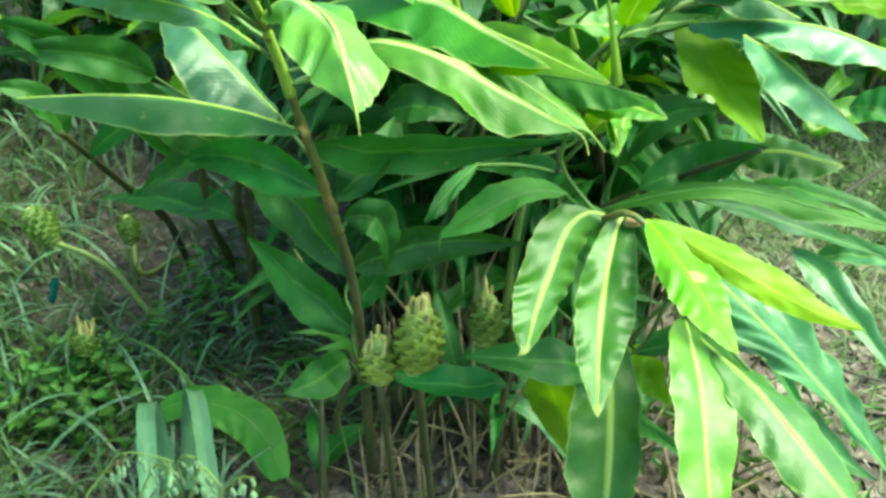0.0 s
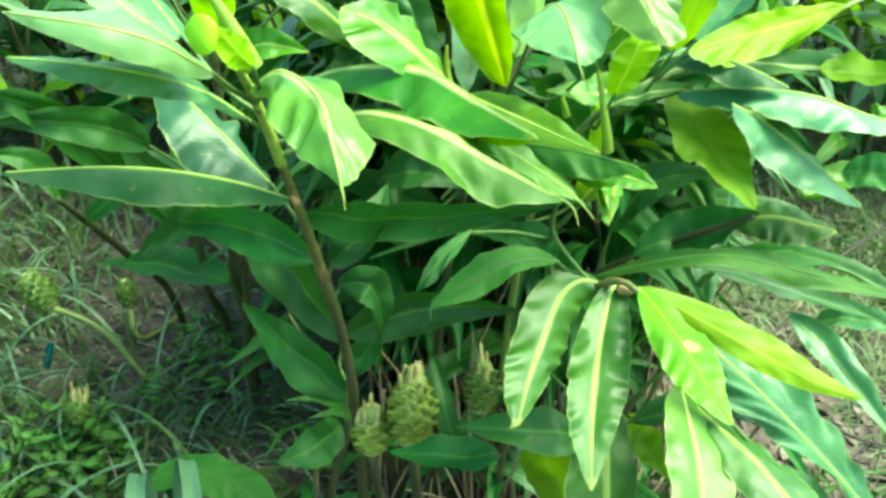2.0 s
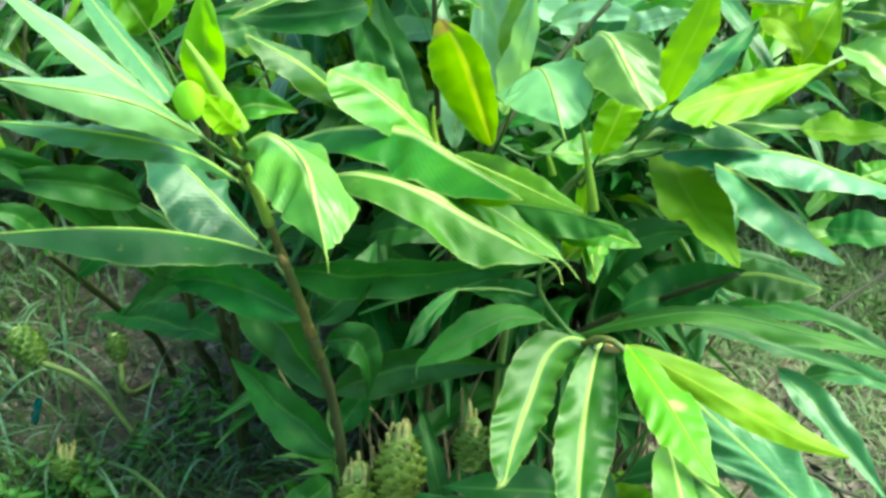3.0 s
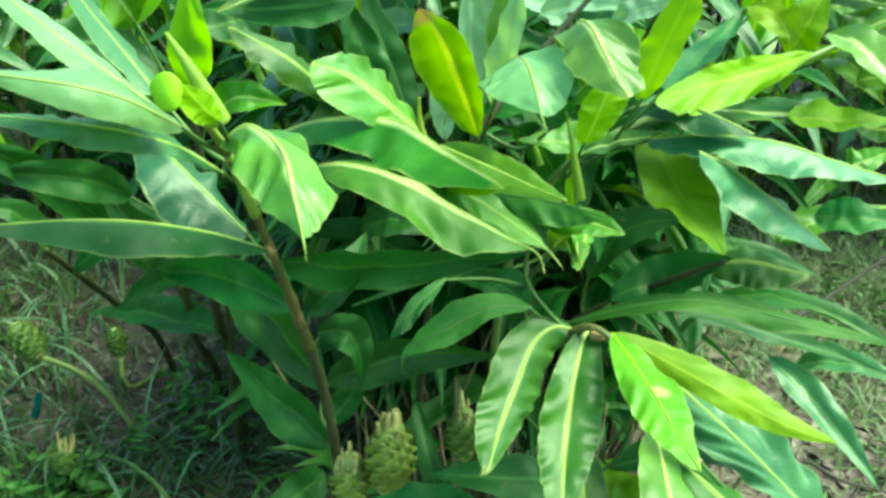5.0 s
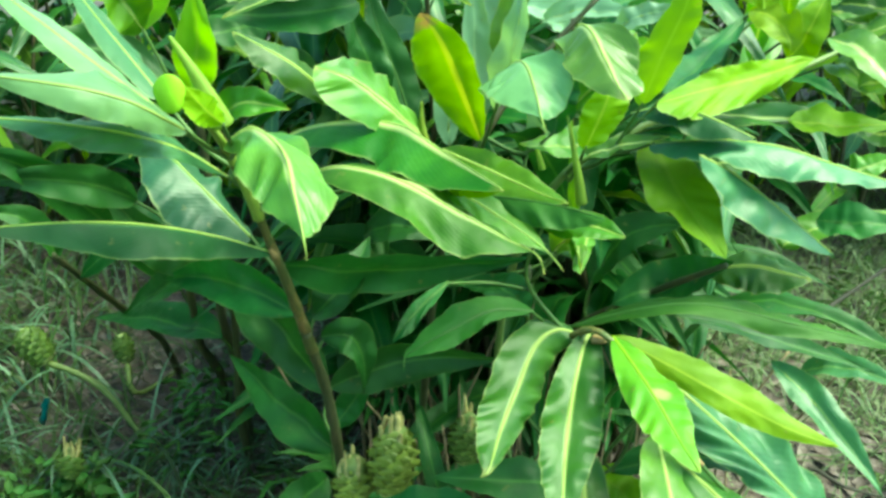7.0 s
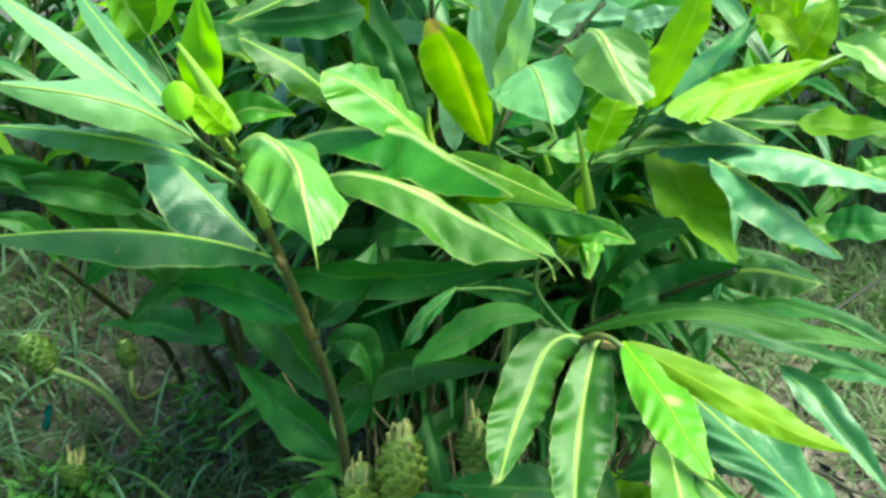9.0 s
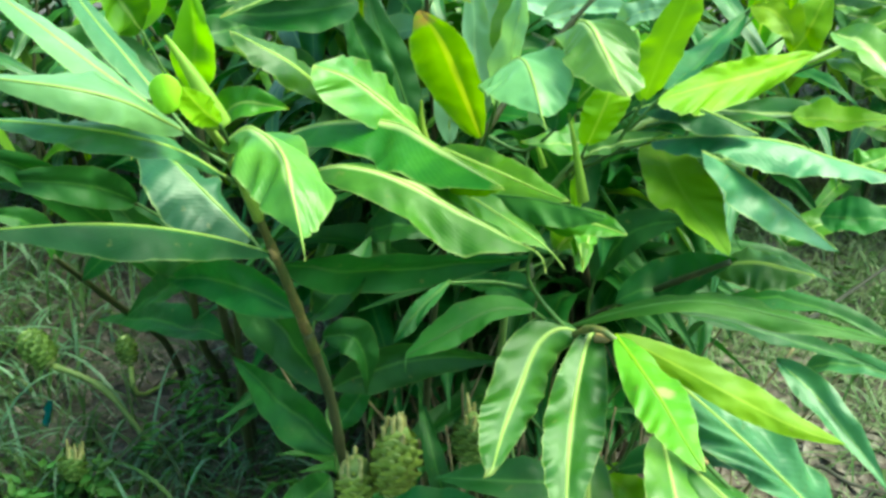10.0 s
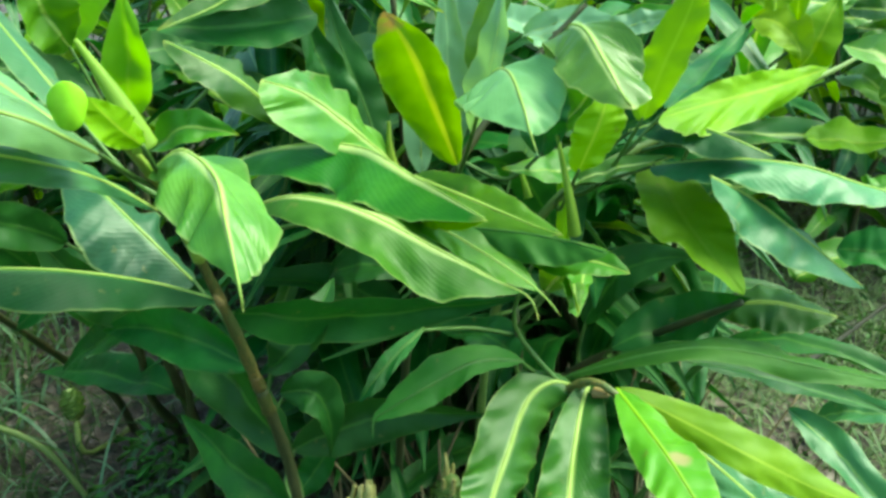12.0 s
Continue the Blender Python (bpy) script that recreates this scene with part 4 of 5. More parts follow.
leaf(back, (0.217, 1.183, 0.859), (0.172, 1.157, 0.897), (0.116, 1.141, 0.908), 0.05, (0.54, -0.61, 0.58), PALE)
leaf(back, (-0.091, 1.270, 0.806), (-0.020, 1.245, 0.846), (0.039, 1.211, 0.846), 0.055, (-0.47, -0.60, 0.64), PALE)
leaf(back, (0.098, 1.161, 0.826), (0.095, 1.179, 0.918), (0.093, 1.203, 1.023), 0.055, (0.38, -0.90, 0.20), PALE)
leaf(back, (0.115, 1.060, 0.844), (0.133, 1.063, 0.929), (0.200, 1.066, 1.015), 0.045, (-0.62, -0.71, 0.33), SOFT)

low = ginger_plant(LOW_STEM, "short ginger shoot with one broad arching green leaf")
blade_leaf(low, [(-0.455, 0.953, 0.124), (-0.391, 0.958, 0.151), (-0.314, 0.941, 0.148), (-0.265, 0.910, 0.122), (-0.238, 0.868, 0.078)], (0.011, -0.039, -0.019), (0.042, 0.021, 0.000), PLAIN, full=0.35, point=0.5)
leaf(low, (-0.241, 0.922, -0.047), (-0.164, 0.962, 0.046), (-0.090, 0.983, 0.078), 0.05, (-0.45, -0.46, 0.76), DEEP)

leaf(right, (0.207, 0.879, 0.810), (0.170, 0.847, 0.809), (0.118, 0.831, 0.819), 0.045, (0.33, -0.46, 0.83), BRIGHT)
leaf(side, (0.486, 0.880, 0.702), (0.525, 0.860, 0.707), (0.592, 0.858, 0.704), 0.05, (-0.13, -0.58, 0.80), DEEP)
leaf(centre, (0.231, 0.949, 0.975), (0.297, 0.877, 0.989), (0.395, 0.837, 0.976), 0.058, (-0.41, -0.58, 0.71), MID)
leaf(centre, (0.352, 1.022, 1.024), (0.395, 0.953, 0.994), (0.441, 0.910, 0.973), 0.035, (-0.20, -0.53, 0.82), SOFT)
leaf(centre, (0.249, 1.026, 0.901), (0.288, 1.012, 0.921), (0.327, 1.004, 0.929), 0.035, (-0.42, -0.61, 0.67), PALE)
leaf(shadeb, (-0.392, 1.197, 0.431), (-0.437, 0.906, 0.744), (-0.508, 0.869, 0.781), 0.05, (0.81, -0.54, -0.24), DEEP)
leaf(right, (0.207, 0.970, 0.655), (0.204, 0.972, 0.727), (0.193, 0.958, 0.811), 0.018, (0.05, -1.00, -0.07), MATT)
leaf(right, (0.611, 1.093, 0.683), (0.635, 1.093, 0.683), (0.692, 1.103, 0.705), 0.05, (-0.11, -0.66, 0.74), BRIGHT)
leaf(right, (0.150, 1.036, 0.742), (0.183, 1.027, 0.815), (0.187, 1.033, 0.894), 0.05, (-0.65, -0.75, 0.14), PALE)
leaf(right, (0.289, 1.182, 0.859), (0.329, 1.156, 0.896), (0.401, 1.138, 0.907), 0.05, (-0.50, -0.52, 0.69), BRIGHT)
leaf(right, (0.376, 1.084, 0.663), (0.435, 1.079, 0.699), (0.491, 1.057, 0.699), 0.05, (-0.37, -0.56, 0.74), MID)

# ---- the clump behind: ginger stems with two rows of leaves ----
def leaf_kinds():
    """Blades that the stems of the clump share: base at the origin, along x, upper face to z."""
    made = []
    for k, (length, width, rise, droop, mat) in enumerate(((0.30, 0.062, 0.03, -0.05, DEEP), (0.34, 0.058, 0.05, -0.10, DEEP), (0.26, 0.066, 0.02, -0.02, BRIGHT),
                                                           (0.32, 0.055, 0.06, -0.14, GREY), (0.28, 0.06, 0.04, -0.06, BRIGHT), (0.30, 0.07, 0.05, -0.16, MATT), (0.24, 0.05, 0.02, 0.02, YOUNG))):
        me = bpy.data.meshes.new("leaf")
        bm = blade((0, 0, 0), (length * 0.5, 0, rise), (length, 0, droop), width, (0, 0, 1), 0.22, 0.005, 0.0, 0.0, 500 + k, 14)[0]
        bm.to_mesh(me)
        bm.free()
        for f in me.polygons:
            f.use_smooth = True
        me.materials.append(mat)
        made.append(me)
    return made


LEAF_KINDS = leaf_kinds()


def clump_stem(x, y, height, lean, turn, rng, label, first=0.35, kinds=(0, 0, 1, 1, 2, 3, 4, 5), top=(4, 6, 2), size=1.0):
    root = new("ginger_plant", None)
    tagged(root, label, "plant", "ginger stems of the clump")
    z0 = ground_height(x, y) - 0.01
    d = Vector((math.cos(turn), math.sin(turn), 0))
    at = lambda s: Vector((x, y, z0 + height * s * (1 - 0.12 * s * lean))) + d * (lean * height * s * s)
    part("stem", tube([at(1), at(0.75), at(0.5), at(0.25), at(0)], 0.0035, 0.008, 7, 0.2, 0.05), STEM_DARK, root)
    count = int(height * 13)
    row = rng.uniform(0, math.pi)
    for i in range(count):
        s = first + (1 - first) * i / (count - 1)
        me = LEAF_KINDS[rng.choice(kinds if s < 0.9 else top)]
        ob = new("leaf", me)
        ob.parent = root
        az = row + (math.pi if i % 2 else 0) + rng.uniform(-0.5, 0.5)
        up = rng.uniform(-0.1, 0.5) + 0.5 * max(0, s - 0.8) / 0.2
        k = rng.uniform(0.8, 1.15) * size
        ob.matrix_basis = Matrix.Translation(at(s)) @ Matrix.Rotation(az, 4, "Z") @ Matrix.Rotation(-up, 4, "Y") @ Matrix.Rotation(rng.uniform(-0.5, 0.5), 4, "X") @ Matrix.Scale(k, 4)
    return root


rng = random.Random(11)
for i in range(30):
    y = rng.uniform(1.2, 2.1)
    clump_stem(rng.uniform(-0.22, 0.40) + 0.1 * (y - 1.2), y, rng.uniform(0.72, 0.98), rng.uniform(0.05, 0.3), rng.uniform(0, 6.28), rng,
               "green ginger stem with long leaves inside the clump", 0.42, (0, 0, 1, 1, 3, 4))
for i in range(105):
    y = rng.uniform(2.2, 4.2)
    x = rng.uniform(-2.6, 2.9)
    if x > 0.85 and y < 2.9:
        y += 0.8
    clump_stem(x, y, rng.uniform(0.95, 1.4), rng.uniform(0.05, 0.3), rng.uniform(0, 6.28), rng, "tall ginger stem with long leaves behind the clump", 0.2)
for i in range(30):
    clump_stem(rng.uniform(-1.5, 0.1), rng.uniform(2.05, 2.7), rng.uniform(0.45, 0.8), rng.uniform(0.1, 0.4), rng.uniform(0, 6.28), rng, "short ginger stem with dark leaves at the clump's edge", 0.15)
# Tall stems added beyond the left edge of the view to shade the ground.
for i in range(46):
    clump_stem(rng.uniform(-2.4, -1.35), rng.uniform(-0.2, 2.4), rng.uniform(1.3, 1.9), rng.uniform(0.05, 0.25), rng.uniform(0, 6.28), rng, "tall ginger stem added out of view to shade the grass", 0.2)

for i in range(34):
    clump_stem(rng.uniform(0.62, 2.3), rng.uniform(2.3, 3.0), rng.uniform(0.6, 1.0), rng.uniform(0.1, 0.4), rng.uniform(0, 6.28), rng, "short ginger stem with leaves down to the grass", 0.08)
for i in range(16):
    clump_stem(rng.uniform(-0.1, 0.5), rng.uniform(1.15, 1.7), rng.uniform(0.5, 0.72), rng.uniform(0.1, 0.35), rng.uniform(0, 6.28), rng, "short shaded ginger stem inside the clump", 0.45, (0, 1), (0, 1, 3))
for i in range(6):
    clump_stem(rng.uniform(-0.2, 0.1), rng.uniform(1.5, 2.3), rng.uniform(0.88, 1.12), rng.uniform(0.05, 0.2), rng.uniform(0, 6.28), rng,
               "green ginger stem with long leaves behind the leaning stem", 0.5, (0, 0, 1, 1, 3, 2), (0, 4))
for i in range(24):
    clump_stem(rng.uniform(-0.12, 0.4), rng.uniform(1.15, 1.6), rng.uniform(0.25, 0.5), rng.uniform(0.1, 0.4), rng.uniform(0, 6.28), rng, "low dark ginger shoot at the foot of the clump", 0.3, (0, 1, 0), (0, 1))
for i in range(9):
    clump_stem(rng.uniform(0.75, 2.1), rng.uniform(2.5, 3.0), rng.uniform(1.05, 1.35), rng.uniform(0.05, 0.2), rng.uniform(0, 6.28), rng, "tall bright ginger stem at the edge of the clump", 0.62, (2, 4, 3, 1, 5), (6, 4))
for i in range(26):
    clump_stem(rng.uniform(-1.3, 0.3), rng.uniform(2.3, 3.3), rng.uniform(0.75, 1.1), rng.uniform(0.05, 0.3), rng.uniform(0, 6.28), rng, "ginger stem with dark leaves filling the clump's depth", 0.12, (0, 0, 1, 1, 3))
# unseen stems added behind the camera to cut the low skylight
for i in range(34):
    clump_stem(rng.uniform(-2.6, 2.4), rng.uniform(-2.8, -1.3), rng.uniform(1.6, 2.3), rng.uniform(0.05, 0.2), rng.uniform(0, 6.28), rng, "unseen tall ginger stem added to block light from behind", 0.12)


shoot_rng = random.Random(77)
for i in range(22):
    clump_stem(shoot_rng.uniform(-0.2, 0.32), shoot_rng.uniform(0.86, 1.2), shoot_rng.uniform(0.16, 0.27), shoot_rng.uniform(0.1, 0.5), shoot_rng.uniform(0, 6.28), shoot_rng,
               "small dark ginger shoot among dry stems at the clump's foot", 0.35, (0, 1, 3), (0, 1), 0.48)


# ---- flower cones ----
def bract_mesh(skin):
    """One rounded scale: base at the origin, along z, bulging to x."""
    bm = bmesh.new()
    rows = []
    for i in range(5):
        s = i / 4
        w = 0.0105 * math.sin(math.pi * (0.18 + 0.72 * s)) ** 0.7
        rows.append([bm.verts.new((0.0035 * math.sin(math.pi * (0.15 + 0.85 * s)) * (1 - 0.6 * q * q) + 0.002 * s, q * w, 0.015 * s * (1 - 0.35 * q * q))) for q in (-1, -0.5, 0, 0.5, 1)])
    for a, c in zip(rows, rows[1:]):
        for j in range(4):
            bm.faces.new((a[j], a[j + 1], c[j + 1], c[j]))
    me = bpy.data.meshes.new("bract")
    bm.to_mesh(me)
    bm.free()
    for f in me.polygons:
        f.use_smooth = True
    me.materials.append(skin)
    return me


BRACT_MESH, GREEN_BRACT_MESH = bract_mesh(BRACT), bract_mesh(BRACT_GREEN)


def ginger_cone(foot, axis, height, radius, stalk, spikes, label, seed=0, skin=None, scale=None, ball=0.55):
    """A cone of overlapping scales on its stalk (points from the ground up), with withered flowers at the top."""
    rng = random.Random(seed)
    root = new("ginger_cone", None)
    tagged(root, label, "flower cone", "ginger flower cones")
    foot, axis = Vector(foot), Vector(axis).normalized()
    part("stalk", tube([*stalk, foot], 0.0048, 0.0055, 8, 0.25, 0.05), skin or STALK, root, "ringed stalk")
    m = Matrix.Translation(foot) @ axis.to_track_quat("Z", "Y").to_matrix().to_4x4()
    swell = lambda s: radius * (math.sin(math.pi * min(1, 0.16 + 0.80 * s)) ** 0.65)
    bm = bmesh.new()
    rings = [[bm.verts.new(m @ Vector((swell(s) * 0.88 * math.cos(a), swell(s) * 0.88 * math.sin(a), s * height))) for a in [k * math.pi / 6 for k in range(12)]] for s in [i / 8 for i in range(9)]]
    for a, c in zip(rings, rings[1:]):
        for k in range(12):
            bm.faces.new((a[k], a[(k + 1) % 12], c[(k + 1) % 12], c[k]))
    bm.faces.new(rings[0][::-1])
    bm.faces.new(rings[-1])
    part("core", bm, BRACT_GREEN, root)
    if spikes:
        bm = bmesh.new()
        bmesh.ops.create_uvsphere(bm, u_segments=14, v_segments=9, radius=radius * ball, matrix=m @ Matrix.Translation((0, 0, height * 0.95)) @ Matrix.Diagonal((1, 1, 0.85, 1)))
        part("crown", bm, STALK, root, "smooth rounded green crown")
    count = int(66 * (height / 0.08) * (radius / 0.026) ** 0.5)
    for i in range(count):
        s = 0.01 + 0.9 * i / count
        a = i * 2.39996
        ob = new("bract", scale or GREEN_BRACT_MESH)
        ob.parent = root
        k = (0.58 + 0.40 * math.sin(math.pi * s)) * radius / 0.024 * rng.uniform(0.9, 1.12)
        ob.matrix_basis = m @ Matrix.Rotation(a, 4, "Z") @ Matrix.Translation((swell(s) * 0.84, 0, s * height)) @ Matrix.Rotation(0.30 - 0.55 * s + rng.uniform(-0.06, 0.06), 4, "Y") @ Matrix.Rotation(rng.uniform(-0.05, 0.05), 4, "X") @ Matrix.Diagonal((k * 0.75, k * 2.1, k * 0.95, 1))
    for i in range(spikes):
        a, t = rng.uniform(0, 6.28), rng.uniform(0.68, 1.0)
        r = swell(t) * 0.8
        p0 = m @ Vector((r * math.cos(a), r * math.sin(a), t * height))
        p1 = m @ Vector((r * 1.15 * math.cos(a), r * 1.15 * math.sin(a), t * height + rng.uniform(0.010, 0.019)))
        p2 = m @ Vector((r * rng.uniform(0.8, 1.6) * math.cos(a), r * rng.uniform(0.8, 1.6) * math.sin(a), t * height + rng.uniform(0.014, 0.034)))
        part("withered_flower", tube([p0, p1, p2], rng.uniform(0.0034, 0.0054), rng.uniform(0.0008, 0.0022), 6), WITHERED, root, "pale withered flower")
    return root


# The first three stalks take the stem skin that is darkened for shade.
ginger_cone((-0.028, 0.713, 0.427), (0.07, 0.33, 0.94), 0.08, 0.025, [(0.000, 0.860, -0.020)], 11, "plump yellow-green flower cone topped with withered flowers", 1, STEM_DARK, BRACT_MESH)
ginger_cone((-0.073, 0.722, 0.404), (-0.03, 0.34, 0.94), 0.050, 0.021, [(-0.060, 0.880, -0.020)], 6, "small green flower cone with pale withered flowers", 2, STEM_DARK, BRACT_MESH, 0.8)
ginger_cone((0.064, 0.856, 0.355), (0.07, 0.27, 0.96), 0.066, 0.021, [(0.100, 1.020, -0.020)], 7, "shaded green flower cone among the leaves", 3, STEM_DARK)
ginger_cone((-0.730, 1.372, 0.180), (-0.59, 0.29, 0.75), 0.080, 0.026, [(-0.400, 1.330, -0.020), (-0.510, 1.303, 0.004), (-0.630, 1.361, 0.128)], 0, "plump green flower cone on a leaning pale stalk", 4)
ginger_cone((-0.641, 1.535, 0.072), (-0.20, 0.37, 0.91), 0.062, 0.020, [(-0.520, 1.750, -0.020), (-0.608, 1.497, 0.018)], 0, "green flower cone half hidden by a dark leaf", 5)
ginger_cone((-0.612, 1.130, 0.103), (0.04, 0.29, 0.95), 0.046, 0.021, [(-0.630, 1.270, -0.020)], 8, "low green flower cone in the grass", 6)
ginger_cone((0.491, 1.346, 0.203), (-0.20, 0.14, 0.97), 0.06, 0.018, [(0.500, 1.420, -0.020)], 4, "slim pale flower cone near the ground", 7, None, BRACT_MESH)


# ---- ground cover ----
def strips(name, spots, material, label, category, kind="stuff"):
    """Many thin bent blades in one mesh. Each spot: foot, direction, length, width, rise, droop."""
    vs, fs = [], []
    for foot, az, length, width, rise, droop, seg in spots:
        d, side = Vector((math.cos(az), math.sin(az), 0)), Vector((-math.sin(az), math.cos(az), 0))
        n0 = len(vs)
        for i in range(seg + 1):
            s = i / seg
            p = foot + d * (length * s * math.cos(rise) ** (1 - 0.3 * s)) + Vector((0, 0, length * (math.sin(rise) * s - droop * s * s)))
            w = width * 0.5 * (1 - s ** 2.2) + 0.0003
            p.z = max(p.z, ground_height(p.x, p.y) + 0.002)
            vs.append(p + side * w + Vector((0, 0, w * 0.25)))
            vs.append(p)
            vs.append(p - side * w + Vector((0, 0, w * 0.25)))
        for i in range(seg):
            a = n0 + 3 * i
            fs += [(a, a + 1, a + 4, a + 3), (a + 1, a + 2, a + 5, a + 4)]
    me = bpy.data.meshes.new(name)
    me.from_pydata([tuple(v) for v in vs], [], fs)
    for f in me.polygons:
        f.use_smooth = True
    me.materials.append(material)
    return tagged(new(name, me), label, category, kind=kind)


def spot(rng, x, y, length, width, rise, droop, seg=4):
    return (Vector((x, y, ground_height(x, y))), rng.uniform(0, 6.2832), length, width, rise, droop, seg)


rng = random.Random(5)
grass, straw, fresh = [], [], []
while len(grass) < 12000:
    x, y = rng.uniform(-2.6, 3.0), rng.uniform(0.35, 4.5)
    patch = noise.noise(Vector((x * 1.6, y * 1.6, 7)))
    bare = -0.78 < x < -0.36 and 1.3 < y < 2.0 or -0.36 <= x < 0.6 and 0.85 < y < 1.9 or 0.3 < x < 0.75 and 0.7 < y < 1.5
    if patch + rng.uniform(-0.5, 0.5) < 0.05 and x > -1.2 or (bare and rng.random() < 0.85):
        continue
    grass.append(spot(rng, x, y, rng.uniform(0.08, 0.28), rng.uniform(0.002, 0.005), rng.uniform(0.5, 1.4), rng.uniform(0.2, 0.8)))
for i in range(21000):
    x, y = rng.uniform(-1.5, 2.2), rng.uniform(0.5, 3.3)
    if x > 0.5 and rng.random() < 0.55 or -0.85 < x < -0.36 and 1.25 < y < 2.0 and rng.random() < 0.6:
        continue
    straw.append(spot(rng, x, y, rng.uniform(0.02, 0.16), rng.uniform(0.001, 0.003), rng.uniform(0.0, 0.5), rng.uniform(0.1, 0.6), 3))
for i in range(700):
    x, y = rng.uniform(-1.7, -0.25), rng.uniform(0.72, 2.1)
    if -0.72 < x < -0.4 and 1.35 < y < 1.95 and rng.random() < 0.8:
        continue
    fresh.append(spot(rng, x, y, rng.uniform(0.15, 0.45), rng.uniform(0.0035, 0.009), rng.uniform(0.7, 1.4), rng.uniform(0.5, 1.0), 8))
for i in range(620):
    x, y = rng.uniform(-1.7, -0.78), rng.uniform(1.15, 2.7)
    fresh.append(spot(rng, x, y, rng.uniform(0.14, 0.42), rng.uniform(0.004, 0.009), rng.uniform(0.7, 1.4), rng.uniform(0.5, 1.0), 8))
for i in range(520):
    x, y = rng.uniform(-0.95, -0.42), rng.uniform(0.8, 1.35)
    fresh.append(spot(rng, x, y, rng.uniform(0.06, 0.24), rng.uniform(0.003, 0.007), rng.uniform(0.5, 1.4), rng.uniform(0.4, 1.0), 6))
for i in range(220):
    x, y = rng.uniform(-0.5, -0.12), rng.uniform(1.02, 1.5)
    fresh.append(spot(rng, x, y, rng.uniform(0.08, 0.26), rng.uniform(0.003, 0.006), rng.uniform(0.5, 1.4), rng.uniform(0.4, 1.0), 6))
pale = []
while len(pale) < 18000:
    x, y = rng.uniform(0.3, 6.0), rng.uniform(-0.8, 6.0)
    if rng.random() > math.exp(-((x - 1.3) / 1.5) ** 2 - ((y - 2.0) / 1.6) ** 2) or rng.random() > (x - 0.3) * 4 or (x < 0.85 and y < 1.5 and rng.random() < 0.75):
        continue
    pale.append(spot(rng, x, y, rng.uniform(0.04, 0.14), rng.uniform(0.002, 0.0045), rng.uniform(0.3, 1.3), rng.uniform(0.2, 0.8)))
while len(grass) < 21000:
    x, y = rng.gauss(0, 2.6), rng.gauss(1.0, 2.6)
    if -0.45 < x < 0.9 and -0.5 < y < 2.2:
        continue
    grass.append(spot(rng, x, y, rng.uniform(0.06, 0.22), rng.uniform(0.002, 0.005), rng.uniform(0.5, 1.4), rng.uniform(0.2, 0.8), 3))
strips("pale_grass", pale, GRASS_PALE, "short pale green and drying grass", "grass")
strips("grass", grass, GRASS, "thin green grass over mulch", "grass")
litter = []
for i in range(7000):
    x, y = rng.uniform(-1.5, 2.0), rng.uniform(0.5, 3.0)
    if x > 0.5 and rng.random() < 0.6:
        continue
    litter.append(spot(rng, x, y, rng.uniform(0.012, 0.05), rng.uniform(0.006, 0.018), rng.uniform(0.0, 0.6), rng.uniform(0.1, 0.8), 3))
for i in range(900):
    x, y = rng.uniform(0.3, 1.0), rng.uniform(0.75, 1.7)
    litter.append(spot(rng, x, y, rng.uniform(0.03, 0.08), rng.uniform(0.012, 0.03), rng.uniform(0.0, 0.5), rng.uniform(0.1, 0.6), 4))
for i in range(1500):
    x, y = rng.uniform(-0.95, -0.1), rng.uniform(0.8, 2.0)
    litter.append(spot(rng, x, y, rng.uniform(0.015, 0.06), rng.uniform(0.004, 0.012), rng.uniform(0.0, 0.4), rng.uniform(0.1, 0.6), 3))
for i in range(900):
    x, y = rng.uniform(-0.35, 0.4), rng.uniform(0.75, 1.35)
    litter.append(spot(rng, x, y, rng.uniform(0.015, 0.07), rng.uniform(0.003, 0.010), rng.uniform(0.0, 0.7), rng.uniform(0.1, 0.6), 3))
strips("leaf_litter", litter, LITTER, "brown and grey bits of dead leaf on the soil", "leaf litter")
for i in range(520):
    x, y = rng.uniform(-1.0, -0.12), rng.uniform(0.8, 1.7)
    straw.append(spot(rng, x, y, rng.uniform(0.08, 0.28), rng.uniform(0.0015, 0.0035), rng.uniform(0.2, 1.1), rng.uniform(0.4, 1.0), 7))
strips("dry_straw", straw, STRAW, "dry pale straw lying on the soil", "straw")
strips("long_grass", fresh[::2], GRASS, "long arching green grass blades", "grass")
strips("long_pale_grass", fresh[1::2], GRASS_GREY, "long arching grey-green grass blades", "grass")


